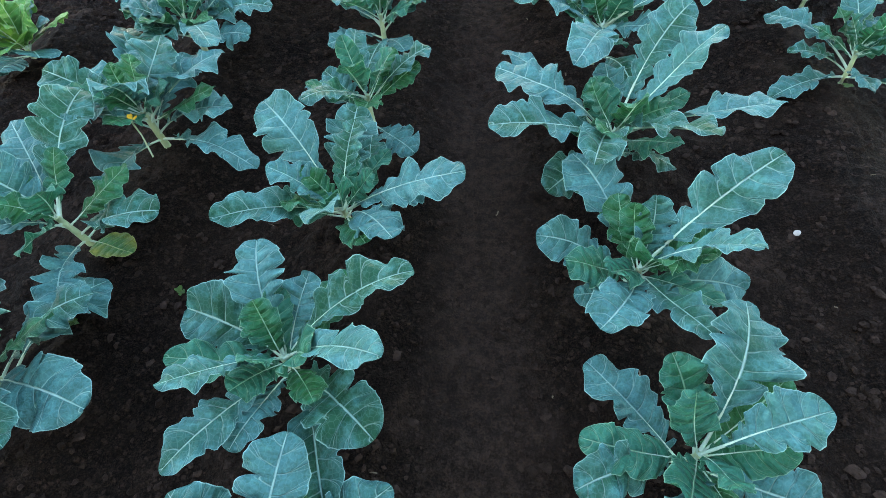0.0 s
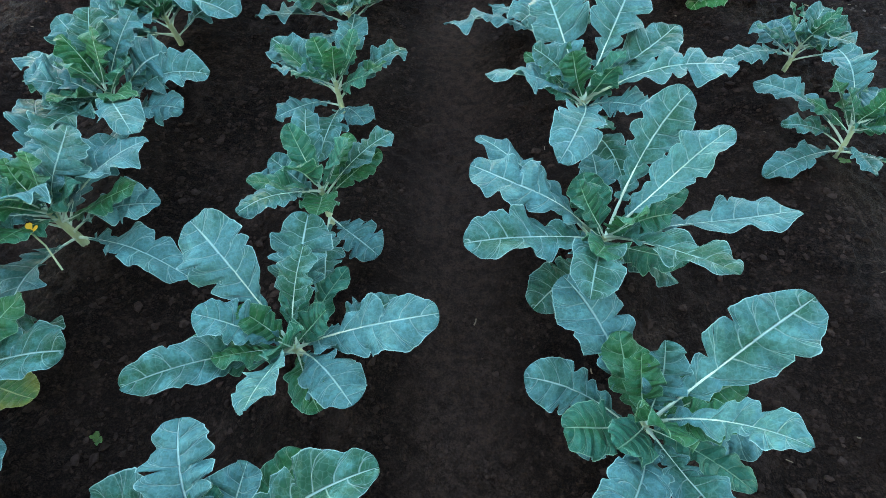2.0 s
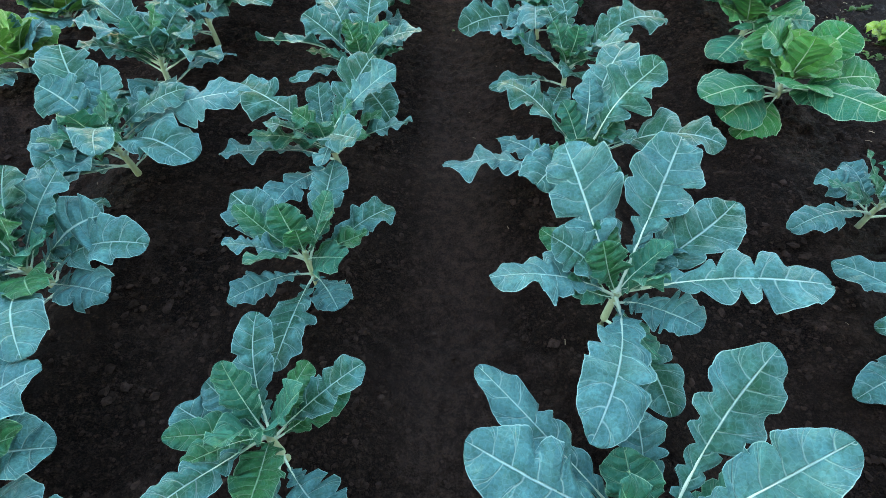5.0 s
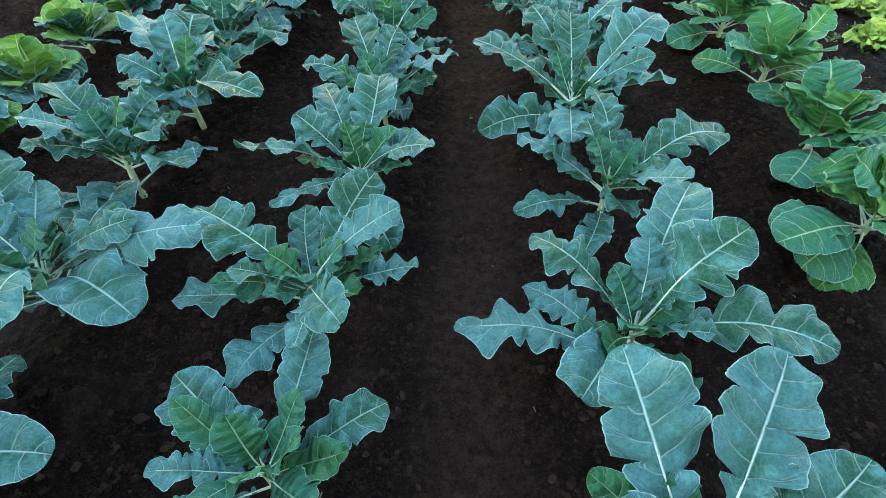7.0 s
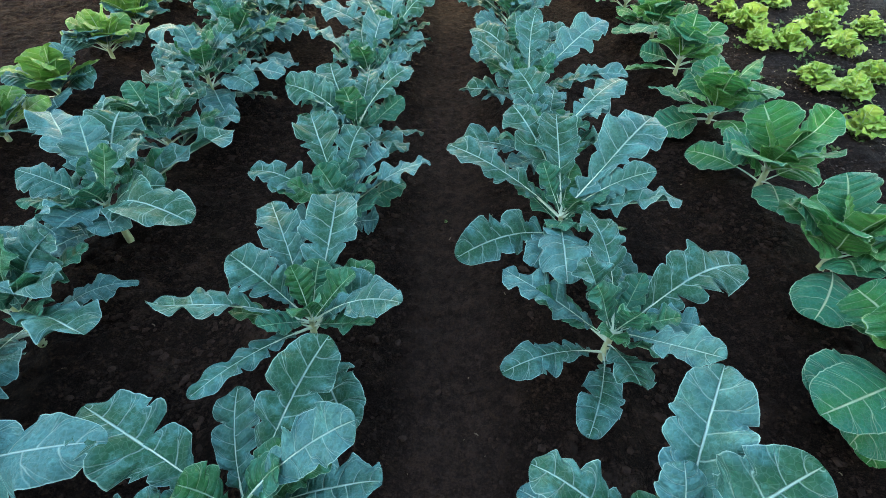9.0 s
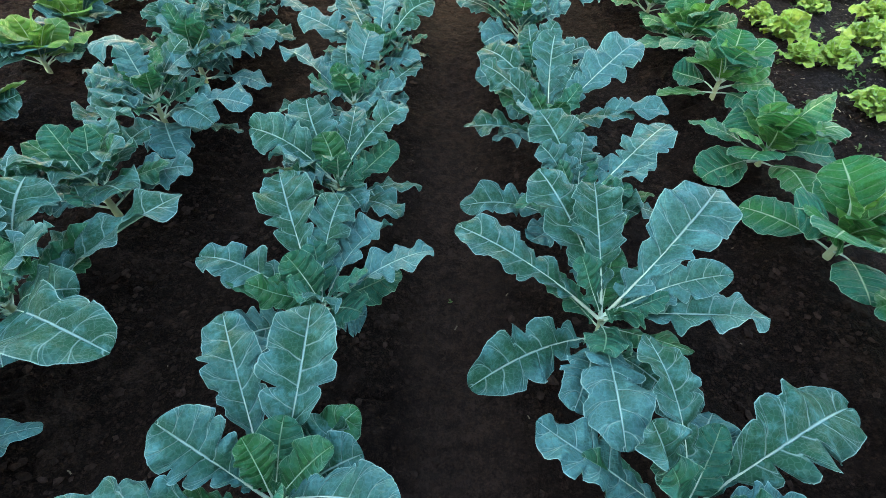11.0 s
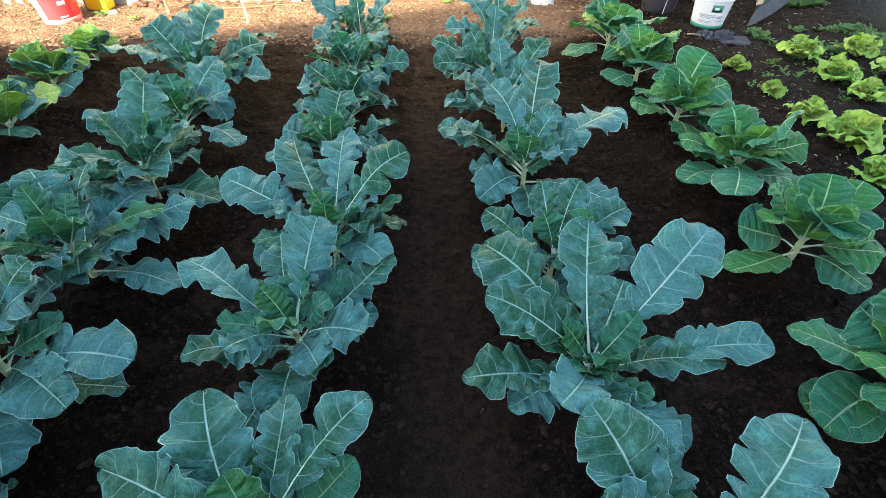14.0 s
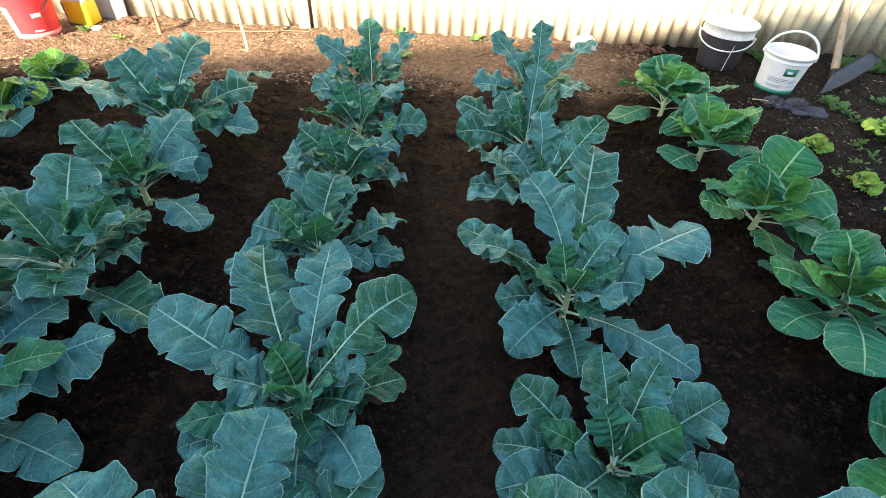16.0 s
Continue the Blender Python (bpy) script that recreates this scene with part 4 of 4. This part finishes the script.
SACK = plain_material("white sacking", (0.72, 0.70, 0.69), 0.85, 0.75, 50, 0.6, 0.6, 0.004)
BOARD = plain_material("grey board", (0.42, 0.39, 0.38), 0.8, 0.75, 9, 0.6, 0.3, 0.003)
STONE = plain_material("pale stone", (0.50, 0.48, 0.45), 0.85, 0.65, 40, 0.7, 0.6, 0.004)
STRAW = plain_material("dry straw", (0.40, 0.33, 0.20), 0.75, 0.65, 60, 0.6, 0.3, 0.002)
OLD_STRAW = plain_material("grey old straw", (0.16, 0.125, 0.08), 0.8, 0.5, 60, 0.7, 0.3, 0.002)
PETAL = plain_material("yellow petal", (0.80, 0.48, 0.03), 0.55, 0.8, 60, 0.4, 0.2, 0.001)


def pail(name, x, y, base, top, tall, wall_mat, rim_mat, rim_tall, label, turn=0.0, rim_label="", lean=(0.0, 0.0)):
    """A tapered plastic bucket, hollow, with a collar round its mouth. Returns the bucket and its radius by height."""
    ob = root(name, x, y, float(swell(x, y)) + 0.004, label, "bucket", "buckets by the fence")
    ob.matrix_world = pose(x, y, float(swell(x, y)) + 0.004, lean[0], lean[1], turn)
    radius = lambda z: base + (top - base) * z / tall
    inside = 0.004
    body = [(0.001, 0.004), (base - 0.012, 0.004), (base - 0.006, 0.0), (base, 0.004)]
    body += [(radius(tall * s / 8), tall * s / 8) for s in range(1, 9)]
    body += [(radius(tall) - inside, tall)] + [(radius(tall * s / 6) - inside, max(0.008, tall * s / 6)) for s in range(5, -1, -1)] + [(0.001, 0.008)]
    vs, fs = lathe(body)
    part("body", mesh_from("body", vs, fs, wall_mat), ob)
    low = tall - rim_tall
    r0, r1 = radius(low), radius(tall)
    collar = [(r0 - 0.001, low), (r0 + 0.007, low + 0.002), (r0 + 0.008, low + 0.008), (r0 + 0.004, low + 0.011),
              (r1 + 0.003, tall - 0.012), (r1 + 0.008, tall - 0.009), (r1 + 0.009, tall - 0.002), (r1 + 0.004, tall + 0.004), (r1 - 0.005, tall + 0.003), (r1 - 0.006, tall - 0.012)]
    vs, fs = lathe(collar)
    part("rim", mesh_from("rim", vs, fs, rim_mat), ob, rim_label)
    return ob, radius


def arc_handle(ob, r, z, swing, mat, thick=0.006, drop=1.0, label=""):
    """A bail from ear to ear: swing 90 stands up, -60 hangs down in front."""
    a = np.linspace(0, math.pi, 25)
    s = radians(swing)
    path = np.stack((r * np.cos(a), -drop * r * np.sin(a) * math.cos(s), z + drop * r * np.sin(a) * math.sin(s)), -1)
    vs, fs = tube(path, [thick] * 25, 8)
    part("handle", mesh_from("handle", vs, fs, mat), ob, label)
    for side in (-1, 1):
        v2, f2 = tube([(side * (r - 0.016), 0, z), (side * (r + 0.006), 0, z)], [0.011, 0.011], 10)
        part("handle_ear", mesh_from("handle_ear", v2, f2, mat), ob)


# white bucket with a green foot, its handle standing up
bucket, wall = pail("bucket", 2.60, 7.86, 0.112, 0.140, 0.25, WHITE_PLASTIC, WHITE_PLASTIC, 0.045, "white plastic bucket with a green foot, handle raised", turn=-30.0)
arc_handle(bucket, 0.150, 0.225, 83, WHITE_PLASTIC, 0.0075, 1.0)
vs, fs = wrap(wall, 0, 360, 0.004, 0.036, 40)
part("green_band", mesh_from("green_band", vs, fs, GREEN_PRINT), bucket, "green printed band at the foot")
vs, fs = wrap(wall, -86, -52, 0.135, 0.185)
logo = part("logo", mesh_from("logo", vs, fs, GREEN_PRINT), bucket, "green printed rectangle")
vs, fs = wrap(lambda z: wall(z) + 0.0015, -78, -64, 0.150, 0.166, 6)
part("mark", mesh_from("mark", vs, fs, WHITE_PLASTIC), logo, "white printed mark")
for a0, a1, z0 in ((-120, -66, 0.108), (-122, -70, 0.097), (-118, -82, 0.086), (-62, -40, 0.100), (-62, -44, 0.088), (-62, -36, 0.064), (-120, -74, 0.064), (-118, -80, 0.054)):
    vs, fs = wrap(wall, a0, a1, z0, z0 + 0.0055)
    part("print_bar", mesh_from("print_bar", vs, fs, GREY_PRINT), bucket)

# charcoal bucket with a broad white collar
bucket, wall = pail("bucket", 2.36, 8.24, 0.130, 0.172, 0.30, CHARCOAL, SOILED_WHITE, 0.075, "charcoal plastic bucket with a broad white collar", turn=-28.0, rim_label="broad white plastic collar")
vs, fs = lathe([(wall(0.298) - 0.0045, 0.300), (wall(0.02) - 0.0045, 0.02), (0.001, 0.012), (0.001, 0.0135), (wall(0.02) - 0.0062, 0.0215), (wall(0.298) - 0.0062, 0.300)])
part("lining", mesh_from("lining", vs, fs, SOILED_WHITE), bucket, "white inside of the bucket")
arc_handle(bucket, 0.178, 0.215, -22, SOILED_WHITE, 0.0052, 0.98, "dropped white plastic handle")
vs, fs = tube([(0.07, -0.165, 0.20), (0.055, -0.152, 0.02)], [0.003, 0.003], 6)
part("cord", mesh_from("cord", vs, fs, SOILED_WHITE), bucket, "thin white hanging cord")

# red bucket in the sun
bucket, wall = pail("bucket", -2.40, 8.12, 0.128, 0.155, 0.34, RED_PLASTIC, RED_PLASTIC, 0.04, "sunlit red plastic bucket with a pale foot", turn=8.0)
vs, fs = wrap(wall, 0, 360, 0.003, 0.040, 40)
part("foot_band", mesh_from("foot_band", vs, fs, PINK_PLASTIC), bucket, "faded pink lower band")
# sun glare on the bucket's left side, laid on as a white patch
vs, fs = wrap(wall, -160, -112, 0.004, 0.20, 14, 0.002)
part("glare_patch", mesh_from("glare_patch", vs, fs, WHITE_PLASTIC), bucket, "white patch painted for sun glare on the side")
vs, fs = wrap(wall, -62, -40, 0.135, 0.165)
part("print_bar", mesh_from("print_bar", vs, fs, SOILED_WHITE), bucket, "small white printed label")
vs, fs = wrap(wall, -70, -46, 0.050, 0.060)
part("print_bar", mesh_from("print_bar", vs, fs, SOILED_WHITE), bucket)
arc_handle(bucket, 0.153, 0.24, -38, CHARCOAL, 0.004, 0.98, "dark wire handle hanging down")


def rounded_box(name, sx, sy, sz, mat, bevel=0.012, taper=1.0):
    bm = bmesh.new()
    bmesh.ops.create_cube(bm, size=1.0)
    for v in bm.verts:
        k = taper if v.co.z > 0 else 1.0
        v.co = Vector((v.co.x * sx * k, v.co.y * sy * k, (v.co.z + 0.5) * sz))
    bmesh.ops.bevel(bm, geom=bm.edges[:], offset=bevel, segments=3, affect="EDGES", profile=0.5)
    me = bpy.data.meshes.new(name)
    bm.to_mesh(me)
    bm.free()
    me.materials.append(mat)
    me.polygons.foreach_set("use_smooth", [True] * len(me.polygons))
    return me


# yellow container behind the red bucket
can = root("container", -2.215, 8.35, 0.012, "yellow plastic container with a white upper part", "container", turn=-6.0)
part("body", rounded_box("body", 0.185, 0.12, 0.155, YELLOW_PLASTIC), can)
top = part("upper", rounded_box("upper", 0.180, 0.115, 0.13, SOILED_WHITE), can, "white upper part")
top.location = (0, 0, 0.150)
cap = part("cap", mesh_from("cap", *lathe([(0.001, 0.03), (0.022, 0.03), (0.024, 0.026), (0.024, 0.0), (0.001, 0.0)], 20), YELLOW_PLASTIC), can, "round yellow screw cap")
cap.location = (-0.03, 0, 0.279)
stripe = part("stripe", rounded_box("stripe", 0.010, 0.004, 0.14, plain_material("blue print", (0.10, 0.16, 0.42), 0.45), 0.001), can, "narrow blue printed stripe")
stripe.location = (-0.075, -0.0605, 0.008)

# weathered board against the fence
board = new("board", rounded_box("board", 0.27, 0.018, 0.62, BOARD, 0.004))
board.matrix_world = pose(-2.10, 8.462, -0.01, -3.0, 2.0, 0)
tagged(board, "grey weathered board leaning on the fence", "board")

# strip of wood over a joint of the fence
strip = new("batten", rounded_box("batten", 0.085, 0.02, 1.80, OLD_WOOD, 0.004))
strip.matrix_world = pose(-0.665, 8.488, -0.02, 0, 0.6, 0)
tagged(strip, "brown wooden batten fixed upright on the fence", "batten")


def stick(x, y, lean_x, lean_y, tall, thick, mat, label, seed):
    rng = random.Random(seed)
    s = np.linspace(0, 1, 14)
    path = np.stack((lean_x * s, lean_y * s, tall * s - 0.06), -1) + np.array([(rng.uniform(-0.004, 0.004), rng.uniform(-0.004, 0.004), 0) for _ in s])
    vs, fs = tube(path, thick * (1.1 - 0.35 * s) * np.array([rng.uniform(0.88, 1.12) for _ in s]), 7)
    ob = new("stick", mesh_from("stick", vs, fs, mat))
    ob.matrix_world = pose(x, y, float(swell(x, y)))
    return tagged(ob, label, "stick", "sticks in the soil")


stick(-1.614, 8.19, -0.10, 0.25, 1.05, 0.0125, STICK_WOOD, "brown wooden stick standing in dry soil", 1)
stick(-0.934, 7.98, -0.14, 0.26, 0.75, 0.0095, PALE_WOOD, "thin pale split stick standing in dry soil", 2)
for x0, y0, x1, y1, r, seed in ((-1.02, 8.01, -0.80, 7.99, 0.007, 1), (-1.40, 8.28, -0.62, 8.40, 0.005, 2), (-1.30, 8.05, -1.12, 8.12, 0.005, 3), (0.42, 8.02, 0.58, 8.08, 0.005, 4)):
    rng = random.Random(seed)
    s = np.linspace(0, 1, 10)
    path = np.stack(((x1 - x0) * s, (y1 - y0) * s, 0.012 + 0 * s), -1) + np.array([(0, rng.uniform(-0.006, 0.006), rng.uniform(-0.002, 0.006)) for _ in s])
    vs, fs = tube(path, r * (1.1 - 0.6 * s), 6)
    ob = new("twig", mesh_from("twig", vs, fs, STICK_WOOD))
    ob.matrix_world = pose(x0, y0, float(swell(x0, y0)))
    tagged(ob, "dry brown twig lying on the mulch", "twig", "twigs on the mulch")


def spade():
    ob = root("spade", 2.912, 7.82, 0.0, "spade with a dark steel blade leaning on the fence", "spade")
    along = np.array((0.44, 0.215, 0.165))
    across = np.array((-0.016, 0.058, 0.071))
    n = np.cross(along, across)
    n = n / np.linalg.norm(n)
    us = np.linspace(0, 1, 22)
    verts, faces = [], []
    for u in us:
        hi = 0.95 * min(1, u / 0.24) ** 0.8 * min(1.0, (1 - u) / 0.16 + 0.10)
        lo = -0.28 * math.sin(math.pi * u) ** 0.7
        for j in range(7):
            w = lo + (hi - lo) * j / 6
            bow = 0.012 * (1 - (2 * j / 6 - 1) ** 2)
            c = along * u + across * w - n * bow
            verts.append(c)
            verts.append(c + n * 0.003)
    at = lambda i, j, k: (i * 7 + j) * 2 + k
    for i in range(21):
        for j in range(6):
            faces.append((at(i, j, 0), at(i + 1, j, 0), at(i + 1, j + 1, 0), at(i, j + 1, 0)))
            faces.append((at(i, j, 1), at(i, j + 1, 1), at(i + 1, j + 1, 1), at(i + 1, j, 1)))
        for j in (0, 6):
            faces.append((at(i, j, 0), at(i, j, 1), at(i + 1, j, 1), at(i + 1, j, 0)))
    part("blade", mesh_from("blade", verts, faces, STEEL), ob, "dark pointed steel blade")
    foot, head = np.array((0.165, 0.175, 0.035)), np.array((0.307, 0.632, 0.424))
    way = (head - foot) / np.linalg.norm(head - foot)
    vs, fs = tube([foot - way * 0.05, foot, foot + way * 0.06], [0.014, 0.030, 0.0275], 10)
    part("socket", mesh_from("socket", vs, fs, STEEL), ob, "dark steel socket")
    s = np.linspace(0, 1, 10)
    vs, fs = tube([foot + way * (0.02 + 0.61 * k) for k in s], 0.0255 * (1 - 0.12 * s), 12)
    part("handle", mesh_from("handle", vs, fs, OLD_WOOD), ob, "worn wooden handle")


spade()

# dropped glove
glove = root("glove", 2.60, 7.56, float(swell(2.6, 7.56)), "dark grey knitted work glove lying crumpled on soil", "glove", turn=-24.0)
palm = part("palm", crumpled("palm", CLOTH, 0.105, 0.062, 0.085, 21, 0.45), glove)
rng = random.Random(8)
for i, (x0, y0, x1, y1) in enumerate(((0.05, 0.025, 0.17, 0.035), (0.06, 0.01, 0.19, 0.008), (0.06, -0.01, 0.185, -0.022), (0.05, -0.025, 0.155, -0.040), (-0.02, -0.03, 0.06, -0.075))):
    s = np.linspace(0, 1, 9)
    path = np.stack((x0 + (x1 - x0) * s, y0 + (y1 - y0) * s, 0.014 + 0.010 * np.sin(3 * s + i)), -1)
    vs, fs = tube(path, 0.0175 * np.array([rng.uniform(0.85, 1.15) for _ in s]) * np.sqrt(np.clip(1.08 - s ** 6, 0.05, 1)), 8)
    part("finger", mesh_from("finger", vs, fs, CLOTH), glove)
cuff = part("cuff", crumpled("cuff", CLOTH, 0.085, 0.055, 0.065, 33, 0.50), glove)
cuff.location = (-0.125, 0.01, 0)

# white crumpled sack
sack = new("sack", crumpled("sack", SACK, 0.125, 0.085, 0.115, 5, 0.40))
sack.matrix_world = pose(1.42, 8.38, float(swell(1.42, 8.38)) - 0.004, 0, 0, 10)
tagged(sack, "crumpled white sack lying at the fence foot", "sack")

# ---- stones, straw and weeds ----


def stone(x, y, size, mat, label, seed):
    bm = bmesh.new()
    rng = random.Random(seed)
    bmesh.ops.create_icosphere(bm, subdivisions=4 if size > 0.025 else 2, radius=1.0)
    rough = 0.0 if mat is STONE else 0.5
    for v in bm.verts:
        n = lattice(np.array(v.co.x + 0.7 * v.co.z), np.array(v.co.y - 0.5 * v.co.z), 0.45, seed) + 0.6 * lattice(np.array(v.co.x - v.co.z), np.array(v.co.y), 0.17, seed + 1)
        v.co = Vector((v.co.x * 1.25, v.co.y, v.co.z * 0.6)) * size * (1.0 + (0.08 + rough * 0.6) * float(n))
    me = bpy.data.meshes.new("stone")
    bm.to_mesh(me)
    bm.free()
    me.materials.append(mat)
    ob = new("stone", me)
    ob.matrix_world = pose(x, y, float(swell(x, y)) + size * 0.3, 0, 0, rng.uniform(0, 180))
    tagged(ob, label, "stone", "stones on the soil")


stone(1.49, 1.26, 0.011, STONE, "small white stone lying on dark soil", 1)
stone(1.41, 1.10, 0.006, STONE, "tiny white stone lying on dark soil", 2)
stone(-2.08, 8.24, 0.030, STONE, "rounded grey stone beside a yellow container", 3)
EARTH = plain_material("brown clod", (0.11, 0.055, 0.035), 0.95, 0.4, 40, 0.8, 0.8)
for i, (xx, yy, r) in enumerate(((1.86, 8.40, 0.055), (2.00, 8.42, 0.040), (1.76, 8.42, 0.030), (-1.92, 8.40, 0.05), (-1.80, 8.42, 0.04))):
    stone(xx, yy, r, EARTH, "large brown clod of earth at the fence foot", 10 + i)


def litter(name, count, area, size, mat, seed, label, category):
    """Thin dry bits lying about, as one mesh."""
    r = np.random.RandomState(seed)
    verts, faces = [], []
    for i in range(count):
        x, y, a = r.uniform(area[0], area[1]), r.uniform(area[2], area[3]), r.uniform(0, 6.28)
        z = float(swell(x, y)) + 0.012
        n, w = size * r.uniform(0.4, 1.3) ** 2, 0.0012 * r.uniform(0.7, 2.0)
        d, e = np.array((math.cos(a), math.sin(a), r.uniform(-0.1, 0.1))), np.array((-math.sin(a), math.cos(a), 0))
        c = np.array((x, y, z))
        b = len(verts)
        bend = np.array((0, 0, r.uniform(0, 0.2) * n)) + e * n * r.uniform(-0.2, 0.2)
        for s, m in ((-1, 0), (0, 1), (1, 0)):
            q = c + d * n * s + bend * m
            verts += [q - e * w, q + e * w, q + np.array((0, 0, w))]
        for k in (0, 3):
            faces += [(b + k, b + k + 3, b + k + 5, b + k + 2), (b + k + 1, b + k + 2, b + k + 5, b + k + 4), (b + k, b + k + 1, b + k + 4, b + k + 3)]
    tagged(new(name, mesh_from(name, verts, faces, mat, smooth=False)), label, category, kind="stuff")


litter("straw_bits", 150, (-2.3, 2.2, 0.3, 7.6), 0.0075, OLD_STRAW, 3, "scattered pale straw bits on dark soil", "straw")
litter("straw_bits", 900, (2.1, 3.8, 3.0, 8.4), 0.0085, STRAW, 4, "dry pale straw bits between the lettuces", "straw")
litter("straw_bits", 400, (-3.2, 2.2, 7.5, 8.48), 0.009, STRAW, 5, "dry straw bits on the mulch strip", "straw")
s = np.linspace(0, 1, 9)
vs, fs = tube(np.stack((0.16 * s, -0.09 * s, 0.010 + 0.012 * np.sin(3.1 * s)), -1), 0.004 * (1.2 - s), 6)
ob = new("straw", mesh_from("straw", vs, fs, STRAW))
ob.matrix_world = pose(2.37, 7.66, float(swell(2.4, 7.6)))
tagged(ob, "bent yellow straw beside a dark glove", "straw")


def small_leaves(verts, faces, uvs, x, y, z, count, reach, half, rng, upright=0.6):
    """Adds a tuft of small pointed leaves to the lists."""
    for i in range(count):
        a = rng.uniform(0, 6.283)
        n, w = reach * rng.uniform(0.5, 1.2), half * rng.uniform(0.7, 1.3)
        h = n * upright * rng.uniform(0.3, 1.3)
        d, e = np.array((math.cos(a), math.sin(a), 0)), np.array((-math.sin(a), math.cos(a), 0))
        b = len(verts)
        for u, wide in ((0.0, 0.15), (0.35, 0.9), (0.7, 1.0), (1.0, 0.12)):
            c = np.array((x, y, z)) + d * n * u + np.array((0, 0, h * (1.7 * u - 0.8 * u * u)))
            for v in (-1, 0, 1):
                verts.append(c + e * w * wide * v + np.array((0, 0, 0.3 * w * abs(v) * wide)))
                uvs.append((u, v))
        for k in range(3):
            for j in range(2):
                q = b + k * 3 + j
                faces.append((q, q + 1, q + 4, q + 3))


def weed_cover(name, tufts, area, reach, half, seed, label, category, mat, upright=0.6, gaps=0.05):
    rng = random.Random(seed)
    verts, faces, uvs = [], [], []
    for i in range(tufts):
        x, y = rng.uniform(area[0], area[1]), rng.uniform(area[2], area[3])
        if float(lattice(np.array(x), np.array(y), 0.28, seed)) < gaps:
            continue
        small_leaves(verts, faces, uvs, x, y, float(swell(x, y)), rng.randint(5, 10), reach, half, rng, upright)
    tagged(new(name, mesh_from(name, verts, faces, mat, uvs)), label, category, kind="stuff")


weed_cover("weeds", 460, (2.35, 3.8, 2.8, 7.35), 0.036, 0.007, 6, "low green weeds between the lettuces", "weeds", WEED, 0.7, -0.15)
weed_cover("weeds", 260, (2.85, 3.8, 7.2, 7.75), 0.045, 0.010, 7, "low green weeds on grey soil", "weeds", WEED, 0.8, -0.1)
weed_cover("grass", 520, (2.74, 3.8, 8.20, 8.46), 0.050, 0.007, 8, "grass and weeds along the fence foot", "grass", WEED, 0.8, -0.5)


def weed(x, y, size, seed, label, mat=None):
    rng = random.Random(seed)
    ob = root("weed", x, y, float(swell(x, y)) + 0.004, label, "weed", "weeds in the soil")
    for i in range(7):
        verts, faces, uvs = [], [], []
        small_leaves(verts, faces, uvs, 0, 0, 0.004, 1, size, size * 0.34, rng, 0.5)
        part("leaf", mesh_from("leaf", verts, faces, mat or WEED, uvs), ob)


for i, (xx, yy, r) in enumerate(((-0.55, 0.99, 0.022), (-0.80, 0.83, 0.018), (1.85, 1.94, 0.03), (-1.837, 8.083, 0.05), (0.10, 8.02, 0.06), (0.62, 8.42, 0.06), (0.05, 8.45, 0.06), (-0.35, 8.1, 0.03), (-0.20, 1.95, 0.014), (0.42, 4.0, 0.010))):
    weed(xx, yy, r, 50 + i, "small bright green weed sprouting from soil", LETTUCE if i in (3,) else None)
weed(-2.14, 8.21, 0.07, 90, "dark green weed beside a yellow container")

# yellow flower on one of the plants
flower = root("flower", -0.751, 1.477, 0.285, "small yellow broccoli flower among the leaves", "flower")
for i in range(4):
    a = i * math.pi / 2 + 0.4
    d, e = np.array((math.cos(a), math.sin(a), 0)), np.array((-math.sin(a), math.cos(a), 0))
    verts, faces = [], []
    for u, w in ((0, 0.15), (0.4, 0.8), (0.75, 1.0), (1.0, 0.5)):
        for v in (-1, 0, 1):
            verts.append(d * 0.026 * u + e * 0.010 * w * v + np.array((0, 0, 0.012 * u + 0.003 * abs(v))))
    for k in range(3):
        for j in range(2):
            faces.append((k * 3 + j, k * 3 + j + 1, k * 3 + j + 4, k * 3 + j + 3))
    part("petal", mesh_from("petal", verts, faces, PETAL), flower)
vs, fs = tube([(0, 0, 0.006), (0.012, -0.012, -0.05), (0.03, -0.05, -0.12)], [0.003, 0.0025, 0.003], 6)
part("flower_stalk", mesh_from("flower_stalk", vs, fs, STALK), flower, "thin green stalk")
